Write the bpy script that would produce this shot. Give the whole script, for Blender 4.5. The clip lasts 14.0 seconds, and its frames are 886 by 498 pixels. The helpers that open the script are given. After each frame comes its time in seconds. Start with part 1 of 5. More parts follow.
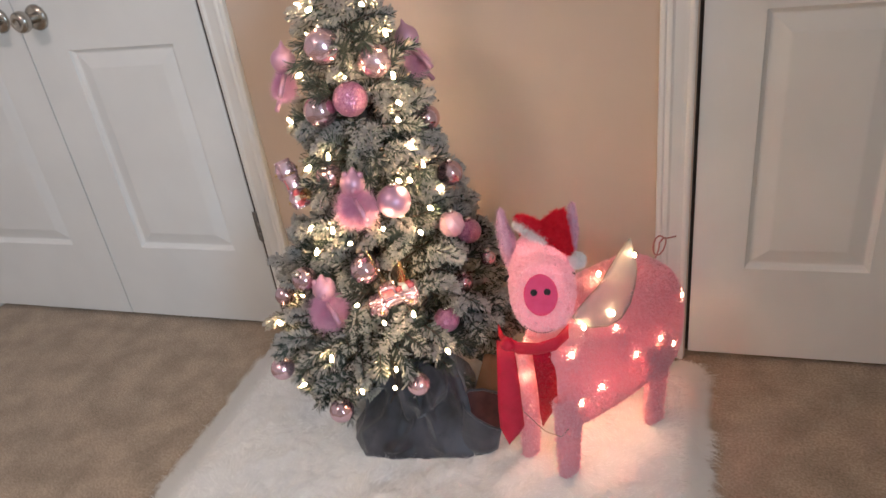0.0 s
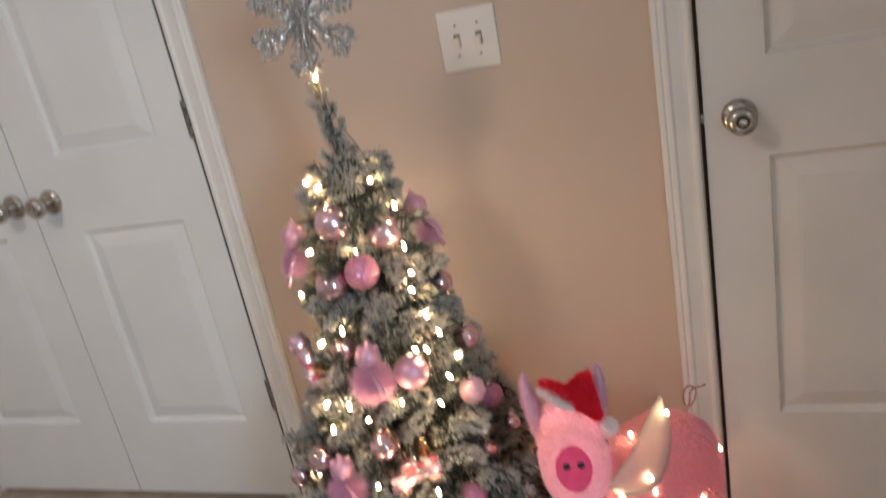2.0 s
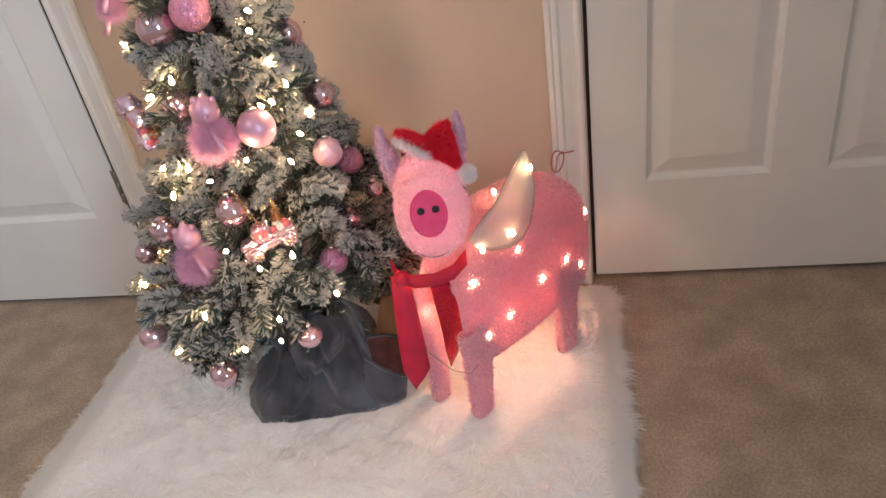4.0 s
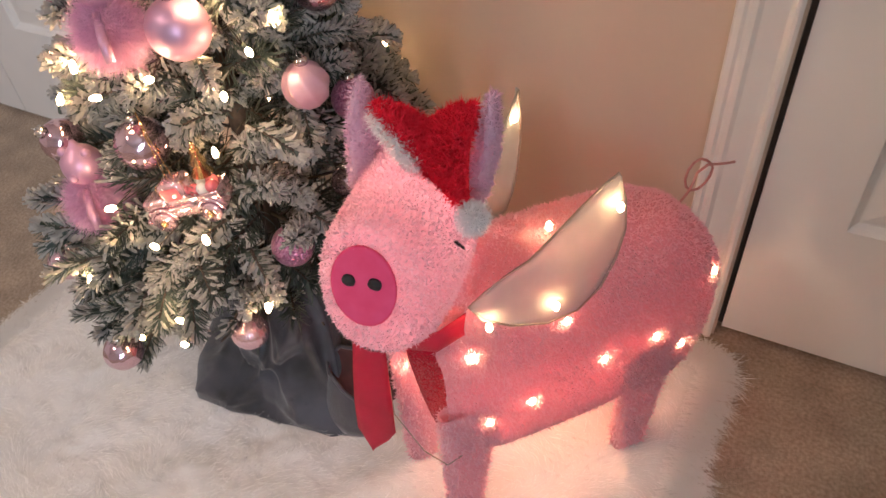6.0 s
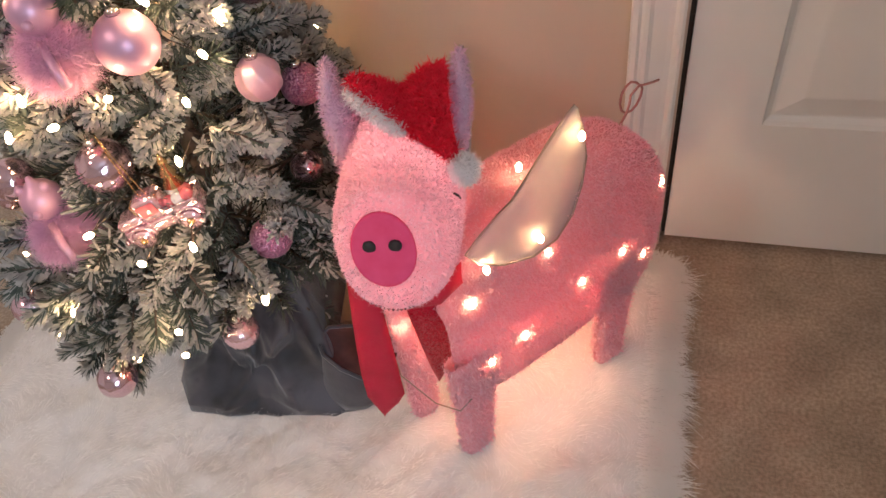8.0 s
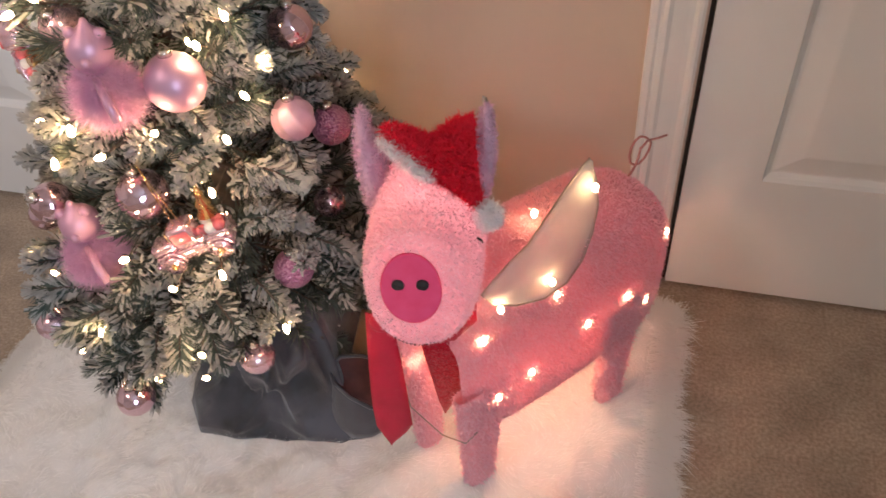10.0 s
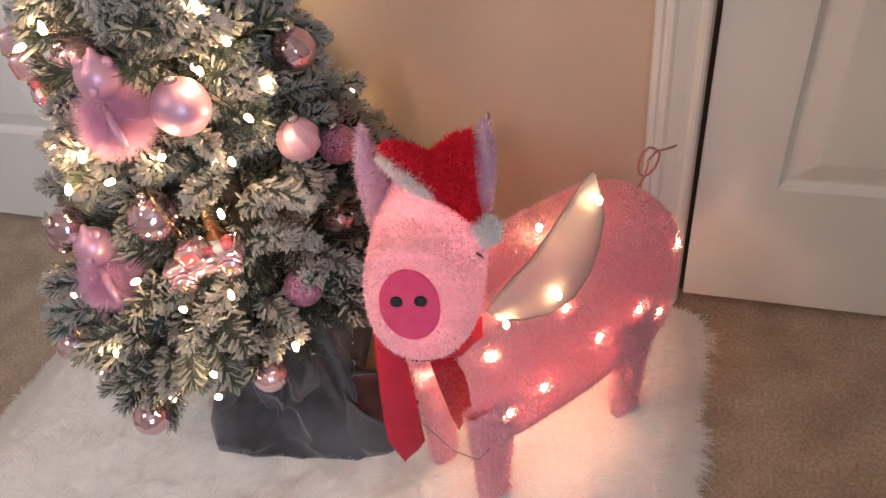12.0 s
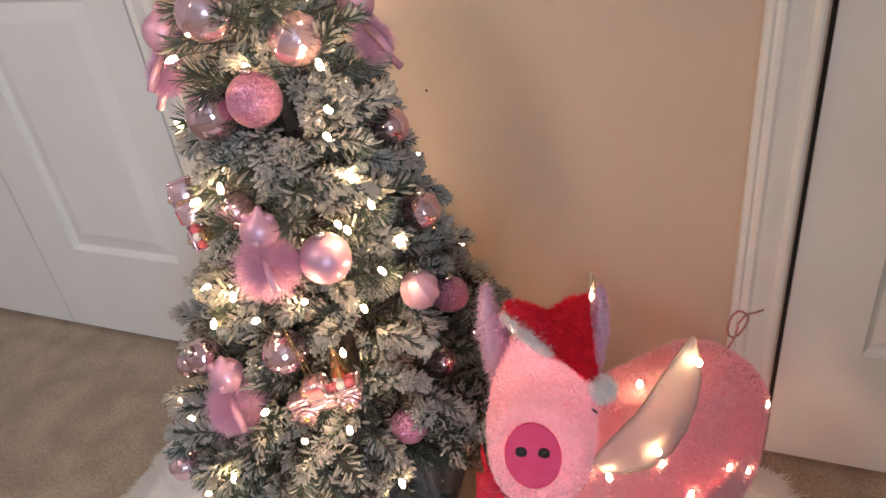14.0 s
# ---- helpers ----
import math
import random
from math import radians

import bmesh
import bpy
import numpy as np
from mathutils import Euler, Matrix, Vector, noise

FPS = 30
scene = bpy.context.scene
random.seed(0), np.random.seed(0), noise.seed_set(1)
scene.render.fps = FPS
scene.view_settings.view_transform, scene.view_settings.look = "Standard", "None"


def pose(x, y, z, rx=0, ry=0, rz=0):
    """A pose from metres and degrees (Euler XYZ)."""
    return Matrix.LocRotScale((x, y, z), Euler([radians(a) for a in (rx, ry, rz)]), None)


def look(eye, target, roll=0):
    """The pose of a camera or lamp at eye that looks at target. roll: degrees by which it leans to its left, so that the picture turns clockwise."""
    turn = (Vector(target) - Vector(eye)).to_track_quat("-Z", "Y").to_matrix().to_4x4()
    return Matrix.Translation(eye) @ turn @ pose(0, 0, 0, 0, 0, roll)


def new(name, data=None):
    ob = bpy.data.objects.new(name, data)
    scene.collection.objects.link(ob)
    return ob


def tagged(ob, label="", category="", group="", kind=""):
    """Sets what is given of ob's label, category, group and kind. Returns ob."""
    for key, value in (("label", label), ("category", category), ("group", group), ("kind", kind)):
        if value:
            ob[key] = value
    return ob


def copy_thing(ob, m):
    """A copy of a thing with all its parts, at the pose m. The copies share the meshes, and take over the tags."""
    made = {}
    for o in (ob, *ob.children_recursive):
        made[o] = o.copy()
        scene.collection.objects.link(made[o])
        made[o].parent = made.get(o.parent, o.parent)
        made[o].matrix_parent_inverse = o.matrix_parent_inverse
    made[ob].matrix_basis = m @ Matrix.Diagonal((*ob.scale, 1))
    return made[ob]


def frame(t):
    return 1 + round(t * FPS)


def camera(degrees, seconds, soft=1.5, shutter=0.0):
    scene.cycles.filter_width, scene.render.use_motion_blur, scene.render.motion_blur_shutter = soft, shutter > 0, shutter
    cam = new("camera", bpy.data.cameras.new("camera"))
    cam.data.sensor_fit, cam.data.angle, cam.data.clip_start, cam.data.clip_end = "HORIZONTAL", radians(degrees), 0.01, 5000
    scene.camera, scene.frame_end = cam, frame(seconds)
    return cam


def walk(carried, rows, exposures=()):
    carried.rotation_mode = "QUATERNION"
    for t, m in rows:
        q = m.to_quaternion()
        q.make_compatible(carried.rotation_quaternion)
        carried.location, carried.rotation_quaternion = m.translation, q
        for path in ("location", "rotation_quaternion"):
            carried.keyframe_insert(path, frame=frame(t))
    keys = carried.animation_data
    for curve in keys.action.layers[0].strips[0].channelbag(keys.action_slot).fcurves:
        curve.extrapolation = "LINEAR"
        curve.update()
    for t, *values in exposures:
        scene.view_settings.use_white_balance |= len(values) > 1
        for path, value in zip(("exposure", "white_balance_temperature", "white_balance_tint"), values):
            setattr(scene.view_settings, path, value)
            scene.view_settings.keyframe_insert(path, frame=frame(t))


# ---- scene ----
cam = camera(62.9, 14.0, shutter=0.5)
PATH = [
    (0, (0.503, 0.579, 1.199), (-0.1, 2.225, 0.235), -8.1),
    (0.5, (0.499, 0.608, 1.234), (-0.115, 2.32, 0.403), -11.1),
    (0.7, (0.494, 0.626, 1.265), (-0.12, 2.404, 0.587), -12.7),
    (1, (0.481, 0.638, 1.291), (-0.13, 2.445, 0.692), -13.4),
    (1.5, (0.471, 0.641, 1.294), (-0.136, 2.464, 0.739), -13.3),
    (2, (0.48, 0.634, 1.248), (-0.136, 2.427, 0.612), -11.3),
    (2.2, (0.496, 0.643, 1.193), (-0.138, 2.393, 0.464), -8.2),
    (2.4, (0.513, 0.667, 1.156), (-0.112, 2.348, 0.271), -6.8),
    (2.5, (0.511, 0.685, 1.126), (-0.097, 2.342, 0.186), -6.2),
    (3, (0.529, 0.707, 1.063), (-0.042, 2.304, 0.003), -7.6),
    (3.5, (0.532, 0.666, 1.073), (0.076, 2.304, 0.02), -9.3),
    (4, (0.515, 0.668, 1.055), (0.141, 2.319, -0.009), -9.8),
    (4.2, (0.51, 0.711, 1.029), (0.14, 2.361, -0.04), -10.1),
    (6.3, (0.565, 1.285, 0.943), (-0.221, 2.488, -0.447), -5.6),
    (6.5, (0.563, 1.281, 0.957), (-0.23, 2.478, -0.435), -6.3),
    (7, (0.57, 1.262, 0.963), (-0.204, 2.467, -0.433), -9.0),
    (7.5, (0.526, 1.226, 0.958), (-0.032, 2.506, -0.474), -11.1),
    (7.7, (0.503, 1.209, 0.961), (-0.023, 2.494, -0.478), -10.8),
    (9.8, (0.493, 1.167, 1.002), (0.012, 2.521, -0.389), -6.3),
    (10, (0.483, 1.165, 1.008), (-0.016, 2.519, -0.376), -6.5),
    (10.5, (0.478, 1.163, 1.013), (-0.064, 2.517, -0.356), -7.2),
    (11, (0.485, 1.161, 1.019), (-0.088, 2.513, -0.338), -8.1),
    (11.5, (0.502, 1.167, 1.008), (-0.086, 2.523, -0.34), -8.9),
    (12, (0.512, 1.172, 1.007), (-0.073, 2.532, -0.338), -9.7),
    (12.5, (0.503, 1.139, 1.03), (-0.11, 2.537, -0.262), -10.4),
    (13, (0.483, 1.121, 1.062), (-0.174, 2.626, -0.081), -8.3),
    (13.5, (0.473, 1.113, 1.078), (-0.224, 2.629, -0.024), -8.2),
    (13.6, (0.468, 1.096, 1.081), (-0.232, 2.632, 0.008), -8.3),
    (14, (0.457, 1.107, 1.09), (-0.28, 2.637, 0.032), -8.0),
]
walk(cam, [(t, look(eye, target, roll)) for t, eye, target, roll in PATH], [(0, 0.02, 6150, 18), (1.0, -0.08, 6030, 15), (1.5, -0.12, 6050, 15), (2.05, -0.14, 6280, 17), (2.4, -0.17, 7350, 22), (3.0, -0.16, 7150, 23), (3.4, 0.0, 6380, 20), (3.7, 0.05, 6200, 19), (6.3, -0.03, 6500, 24), (10.0, -0.04, 6470, 23), (11.2, 0.0, 6420, 23), (12.5, -0.02, 6420, 23), (13.5, -0.02, 6280, 21), (14, 0.0, 6280, 21)])

# ---- light ----
world = bpy.data.worlds.new("sky")
world.use_nodes = True
wn = world.node_tree
sky = wn.nodes.new("ShaderNodeTexSky")
sky.sky_type, sky.sun_disc = "NISHITA", False
sky.sun_elevation, sky.sun_rotation = radians(35), radians(200)
wn.links.new(sky.outputs[0], wn.nodes["Background"].inputs[0])
wn.nodes["Background"].inputs[1].default_value = 0.1
scene.world = world


def area_lamp(name, place, target, size, size_y, watts, colour):
    data = bpy.data.lights.new(name, "AREA")
    data.shape, data.size, data.size_y, data.energy, data.color = "RECTANGLE", size, size_y, watts, colour
    ob = new(name, data)
    ob.matrix_world = look(place, target)
    return tagged(ob, kind="structure")


area_lamp("window_light", (1.95, -0.62, 1.42), (-0.1, 1.8, 1.0), 0.55, 0.9, 34, (0.66, 0.885, 1.0))
area_lamp("ceiling_light", (-0.85, 0.15, 2.37), (-0.85, 0.15, 0.0), 0.36, 0.36, 21, (1.0, 0.82, 0.68))

BULB_POWER = 182.0
WARM = (1.0, 0.67, 0.32, 1)


# ---- materials ----
def material(name):
    m = bpy.data.materials.new(name)
    m.use_nodes = True
    return m, m.node_tree.nodes, m.node_tree.links, m.node_tree.nodes["Principled BSDF"]


def mottled(name, c1, c2, scale=30, rough=0.6, metal=0.0, bump=0.0, bump_scale=300, detail=4, rand=0.0, sheen=0.0, coat=0.0):
    """Two colours mixed by noise, fine relief, and a little change from object to object."""
    m, n, l, b = material(name)
    tc = n.new("ShaderNodeTexCoord")
    no = n.new("ShaderNodeTexNoise")
    no.inputs["Scale"].default_value, no.inputs["Detail"].default_value = scale, detail
    l.new(tc.outputs["Object"], no.inputs["Vector"])
    ramp = n.new("ShaderNodeMapRange")
    ramp.inputs["From Min"].default_value, ramp.inputs["From Max"].default_value = 0.35, 0.65
    l.new(no.outputs["Fac"], ramp.inputs["Value"])
    mix = n.new("ShaderNodeMix")
    mix.data_type = "RGBA"
    mix.inputs["A"].default_value, mix.inputs["B"].default_value = (*c1, 1), (*c2, 1)
    l.new(ramp.outputs[0], mix.inputs["Factor"])
    out = mix.outputs["Result"]
    if rand:
        oi = n.new("ShaderNodeObjectInfo")
        hsv = n.new("ShaderNodeHueSaturation")
        mr = n.new("ShaderNodeMapRange")
        mr.inputs["To Min"].default_value, mr.inputs["To Max"].default_value = 1 - rand, 1 + rand
        l.new(oi.outputs["Random"], mr.inputs["Value"])
        l.new(mr.outputs[0], hsv.inputs["Value"])
        l.new(out, hsv.inputs["Color"])
        out = hsv.outputs["Color"]
    l.new(out, b.inputs["Base Color"])
    b.inputs["Roughness"].default_value, b.inputs["Metallic"].default_value = rough, metal
    b.inputs["Sheen Weight"].default_value, b.inputs["Coat Weight"].default_value = sheen, coat
    if bump:
        n2 = n.new("ShaderNodeTexNoise")
        n2.inputs["Scale"].default_value, n2.inputs["Detail"].default_value = bump_scale, 3
        l.new(tc.outputs["Object"], n2.inputs["Vector"])
        bp = n.new("ShaderNodeBump")
        bp.inputs["Strength"].default_value, bp.inputs["Distance"].default_value = bump, 0.002
        l.new(n2.outputs["Fac"], bp.inputs["Height"])
        l.new(bp.outputs[0], b.inputs["Normal"])
    return m


def cloth(name, c1, c2, translucent, scale=60, rough=0.9, bump=0.4, bump_scale=500, alpha=0.0):
    """Fabric that lets part of the light through, and with alpha, part of the view."""
    m = mottled(name, c1, c2, scale, rough, 0, bump, bump_scale, sheen=0.3)
    n, l = m.node_tree.nodes, m.node_tree.links
    b, out = n["Principled BSDF"], n["Material Output"]
    tr = n.new("ShaderNodeBsdfTranslucent")
    tr.inputs["Color"].default_value = (*c1, 1)
    mx = n.new("ShaderNodeMixShader")
    mx.inputs[0].default_value = translucent
    l.new(b.outputs[0], mx.inputs[1])
    l.new(tr.outputs[0], mx.inputs[2])
    last = mx
    if alpha:
        tp = n.new("ShaderNodeBsdfTransparent")
        m2 = n.new("ShaderNodeMixShader")
        m2.inputs[0].default_value = alpha
        l.new(mx.outputs[0], m2.inputs[1])
        l.new(tp.outputs[0], m2.inputs[2])
        last = m2
    l.new(last.outputs[0], out.inputs["Surface"])
    return m


def glowing(name, colour, strength):
    m, n, l, b = material(name)
    b.inputs["Base Color"].default_value = colour
    b.inputs["Emission Color"].default_value = colour
    b.inputs["Emission Strength"].default_value = strength
    return m


def glitter(name, c1, c2, rough=0.3, scale=900):
    """Tiny facets that each tilt their own way."""
    m, n, l, b = material(name)
    tc = n.new("ShaderNodeTexCoord")
    vo = n.new("ShaderNodeTexVoronoi")
    vo.inputs["Scale"].default_value = scale
    l.new(tc.outputs["Object"], vo.inputs["Vector"])
    sub = n.new("ShaderNodeVectorMath")
    sub.operation = "SUBTRACT"
    sub.inputs[1].default_value = (0.5, 0.5, 0.5)
    l.new(vo.outputs["Color"], sub.inputs[0])
    ge = n.new("ShaderNodeNewGeometry")
    ad = n.new("ShaderNodeVectorMath")
    ad.operation = "MULTIPLY_ADD"
    ad.inputs[1].default_value = (1.1, 1.1, 1.1)
    l.new(sub.outputs[0], ad.inputs[0])
    l.new(ge.outputs["Normal"], ad.inputs[2])
    no = n.new("ShaderNodeVectorMath")
    no.operation = "NORMALIZE"
    l.new(ad.outputs[0], no.inputs[0])
    l.new(no.outputs[0], b.inputs["Normal"])
    mix = n.new("ShaderNodeMix")
    mix.data_type = "RGBA"
    mix.inputs["A"].default_value, mix.inputs["B"].default_value = (*c1, 1), (*c2, 1)
    sep = n.new("ShaderNodeSeparateColor")
    l.new(vo.outputs["Color"], sep.inputs[0])
    l.new(sep.outputs[0], mix.inputs["Factor"])
    l.new(mix.outputs["Result"], b.inputs["Base Color"])
    b.inputs["Metallic"].default_value, b.inputs["Roughness"].default_value = 0.6, rough
    return m


WALL_PAINT = mottled("wall_paint", (0.60, 0.48, 0.385), (0.63, 0.505, 0.41), 3, 0.75, bump=0.12, bump_scale=180)
ROOM_PAINT = mottled("room_paint", (0.74, 0.71, 0.67), (0.78, 0.75, 0.71), 3, 0.8, bump=0.1, bump_scale=180)
CEILING_PAINT = mottled("ceiling_paint", (0.78, 0.77, 0.74), (0.82, 0.81, 0.79), 6, 0.9, bump=0.5, bump_scale=90)
DOOR_PAINT = mottled("door_paint", (0.76, 0.77, 0.76), (0.80, 0.81, 0.80), 5, 0.42, bump=0.10, bump_scale=240)
TRIM_PAINT = mottled("trim_paint", (0.78, 0.77, 0.74), (0.82, 0.81, 0.78), 8, 0.40, bump=0.06, bump_scale=150)
CARPET = mottled("carpet_pile", (0.30, 0.230, 0.168), (0.465, 0.37, 0.28), 190, 1.0, bump=1.0, bump_scale=420, detail=8, sheen=0.2)


def blotches(m, scale, low):
    """Broad trodden patches laid over a material's colour."""
    n, l, b = m.node_tree.nodes, m.node_tree.links, m.node_tree.nodes["Principled BSDF"]
    tc, no = n.new("ShaderNodeTexCoord"), n.new("ShaderNodeTexNoise")
    no.inputs["Scale"].default_value, no.inputs["Detail"].default_value = scale, 5
    l.new(tc.outputs["Object"], no.inputs["Vector"])
    rg = n.new("ShaderNodeMapRange")
    rg.inputs["From Min"].default_value, rg.inputs["From Max"].default_value = 0.36, 0.64
    rg.inputs["To Min"].default_value, rg.inputs["To Max"].default_value = low, 1.12
    l.new(no.outputs["Fac"], rg.inputs["Value"])
    sc = n.new("ShaderNodeVectorMath")
    sc.operation = "SCALE"
    l.new(b.inputs["Base Color"].links[0].from_socket, sc.inputs[0])
    l.new(rg.outputs[0], sc.inputs["Scale"])
    l.new(sc.outputs[0], b.inputs["Base Color"])


blotches(CARPET, 11, 0.82)
SATIN_NICKEL = mottled("satin_nickel", (0.42, 0.39, 0.35), (0.50, 0.47, 0.43), 40, 0.26, 1.0, bump=0.02)
DARK_STEEL = mottled("dark_hinge_steel", (0.20, 0.19, 0.18), (0.30, 0.28, 0.26), 60, 0.4, 0.9)
# Shade painted into the door gaps and stops; also colours small dark holes.
DARK = mottled("gap_shade_and_holes", (0.05, 0.035, 0.03), (0.07, 0.05, 0.04), 10, 0.9)
PLASTIC = mottled("ivory_plastic", (0.80, 0.76, 0.70), (0.83, 0.79, 0.73), 10, 0.35)
RUG_BASE = mottled("white_fur_base", (0.80, 0.795, 0.78), (0.755, 0.75, 0.735), 12, 0.95, bump=0.5, bump_scale=160, sheen=0.3)
RUG_FUR = cloth("white_fur", (0.97, 0.965, 0.95), (0.95, 0.94, 0.925), 0.45, 9, 0.95, 0.2, 200)
BARK = mottled("brown_trunk", (0.06, 0.045, 0.035), (0.11, 0.08, 0.06), 60, 0.9, bump=0.6, bump_scale=200)
NEEDLE = mottled("green_needle", (0.045, 0.068, 0.056), (0.095, 0.115, 0.092), 70, 0.6, rand=0.3)
FLOCK = cloth("white_flocking", (0.62, 0.595, 0.555), (0.39, 0.39, 0.36), 0.22, 90, 0.95, 0.6, 900)
PIG_PLUSH = cloth("pink_plush", (0.89, 0.46, 0.53), (0.92, 0.56, 0.62), 0.38, 90, 0.9, 0.9, 420)
PIG_FACE = cloth("pale_pink_plush", (0.88, 0.53, 0.61), (0.92, 0.62, 0.69), 0.50, 90, 0.9, 0.9, 420)
FACE_FIBRE = cloth("frosted_face_plush", (0.93, 0.64, 0.72), (0.97, 0.78, 0.84), 0.42, 90, 0.9, 0.3, 420)
BODY_FIBRE = cloth("frosted_body_plush", (0.96, 0.62, 0.69), (0.97, 0.72, 0.78), 0.5, 90, 0.9, 0.3, 420)
PIG_EAR = cloth("lilac_pink_plush", (0.78, 0.50, 0.66), (0.86, 0.60, 0.74), 0.25, 90, 0.9, 0.9, 420)
HOT_PINK = mottled("hot_pink_felt", (0.86, 0.070, 0.185), (0.90, 0.090, 0.22), 60, 0.85, bump=0.2, bump_scale=900)
BLACK = mottled("black_felt", (0.02, 0.018, 0.018), (0.035, 0.03, 0.03), 90, 0.7)
RED_PLUSH = mottled("red_plush", (0.88, 0.012, 0.040), (0.94, 0.024, 0.058), 90, 0.9, bump=0.9, bump_scale=500)
WHITE_PLUSH = cloth("white_plush", (0.95, 0.95, 0.95), (0.90, 0.91, 0.92), 0.35, 90, 0.95, 0.6, 500)
RIBBON = mottled("red_ribbon", (0.46, 0.002, 0.028), (0.56, 0.004, 0.040), 30, 0.5, bump=0.5, bump_scale=900)
ORGANZA = cloth("sheer_organza", (0.81, 0.79, 0.75), (0.73, 0.71, 0.67), 0.34, 40, 0.4, 0.3, 900, alpha=0.55)
WIRE = mottled("coated_wire", (0.35, 0.30, 0.24), (0.42, 0.36, 0.30), 60, 0.4, 0.6)
PINK_WIRE = mottled("pink_wire", (0.45, 0.18, 0.17), (0.55, 0.25, 0.22), 60, 0.5)
CLEAR_WIRE = mottled("clear_cable", (0.55, 0.50, 0.40), (0.65, 0.60, 0.50), 60, 0.25)
BULB = glowing("warm_bulb", WARM, BULB_POWER)
PIG_BULB = glowing("warm_mini_bulb", WARM, 0.45 * BULB_POWER)
PEARL = mottled("pearl_pink", (0.60, 0.33, 0.46), (0.64, 0.37, 0.50), 20, 0.40, 0.40, coat=0.0)
SHINY = mottled("shiny_pink", (0.68, 0.47, 0.54), (0.76, 0.56, 0.63), 20, 0.11, 0.95)
PALE = mottled("pale_pink_glass", (0.74, 0.50, 0.57), (0.80, 0.58, 0.65), 40, 0.20, 0.80)
MATTE_PINK = mottled("matte_pink", (0.72, 0.42, 0.52), (0.78, 0.50, 0.59), 60, 0.38, 0.35)
GLITTER_PINK = glitter("pink_glitter", (0.52, 0.16, 0.32), (0.76, 0.40, 0.56), 0.28, 700)
SILVER_GLITTER = glitter("silver_glitter", (0.24, 0.225, 0.205), (0.92, 0.90, 0.87), 0.18, 420)
SILVER = mottled("silver_cap", (0.62, 0.58, 0.55), (0.72, 0.68, 0.64), 90, 0.2, 1.0)
FEATHER = cloth("pink_feather", (0.86, 0.50, 0.70), (0.90, 0.62, 0.78), 0.4, 60, 0.9, 0.2, 700)
GOLD = mottled("gold_glass", (0.75, 0.50, 0.22), (0.85, 0.62, 0.32), 60, 0.15, 0.9)
ROSE_GLASS = mottled("rose_enamel", (0.80, 0.16, 0.18), (0.86, 0.24, 0.25), 60, 0.15, 0.2, coat=0.6)
WHITE_GLASS = mottled("white_enamel", (0.82, 0.78, 0.74), (0.86, 0.82, 0.78), 60, 0.2)
MIRROR, _n, _l, _b = material("mirror_glass")
_b.inputs["Base Color"].default_value, _b.inputs["Metallic"].default_value, _b.inputs["Roughness"].default_value = (0.82, 0.87, 0.86, 1), 1.0, 0.03
LAMP_GLASS = glowing("lamp_glass", (1, 0.86, 0.70, 1), 1.5)


def bag_material():
    """Slate-grey cloth with cloudy paler patches and small printed stars."""
    m = mottled("slate_cloth", (0.010, 0.011, 0.016), (0.070, 0.071, 0.088), 13, 0.52, bump=0.3, bump_scale=700, sheen=0.3)
    n, l, b = m.node_tree.nodes, m.node_tree.links, m.node_tree.nodes["Principled BSDF"]
    tc = n.new("ShaderNodeTexCoord")
    vo = n.new("ShaderNodeTexVoronoi")
    vo.inputs["Scale"].default_value, vo.inputs["Randomness"].default_value = 34, 0.9
    l.new(tc.outputs["Object"], vo.inputs["Vector"])
    gt = n.new("ShaderNodeMapRange")
    gt.inputs["From Min"].default_value, gt.inputs["From Max"].default_value = 0.20, 0.13
    l.new(vo.outputs["Distance"], gt.inputs["Value"])
    fine = n.new("ShaderNodeTexVoronoi")
    fine.feature = "DISTANCE_TO_EDGE"
    fine.inputs["Scale"].default_value = 260
    l.new(tc.outputs["Object"], fine.inputs["Vector"])
    g2 = n.new("ShaderNodeMapRange")
    g2.inputs["From Min"].default_value, g2.inputs["From Max"].default_value = 0.22, 0.08
    l.new(fine.outputs["Distance"], g2.inputs["Value"])
    mu = n.new("ShaderNodeMath")
    mu.operation = "MULTIPLY"
    l.new(gt.outputs[0], mu.inputs[0])
    l.new(g2.outputs[0], mu.inputs[1])
    mu2 = n.new("ShaderNodeMath")
    mu2.operation = "MULTIPLY"
    mu2.inputs[1].default_value = 0.75
    l.new(mu.outputs[0], mu2.inputs[0])
    mix = n.new("ShaderNodeMix")
    mix.data_type = "RGBA"
    mix.inputs["B"].default_value = (0.016, 0.018, 0.028, 1)
    old = b.inputs["Base Color"].links[0].from_socket
    l.new(old, mix.inputs["A"])
    l.new(mu2.outputs[0], mix.inputs["Factor"])
    l.new(mix.outputs["Result"], b.inputs["Base Color"])
    return m


BAG_CLOTH = bag_material()
# Brown-red put into the cloth's inside for light from the pig and ribbon.
GLOW_TINT = mottled("brown_red_glow_tint", (0.06, 0.020, 0.020), (0.10, 0.034, 0.032), 40, 0.8, bump=0.3, bump_scale=600)
TAN_CLOTH = cloth("tan_cloth", (0.42, 0.26, 0.15), (0.34, 0.20, 0.11), 0.4, 40, 0.8, 0.4, 500)
RED_GLITTER = glitter("red_glitter", (0.32, 0.001, 0.016), (0.64, 0.006, 0.04), 0.35, 900)

# ---- mesh tools ----
rng = random.Random(7)
nrng = np.random.default_rng(7)


def world_of(ob):
    m = ob.matrix_basis.copy()
    while ob.parent:
        ob = ob.parent
        m = ob.matrix_basis @ m
    return m


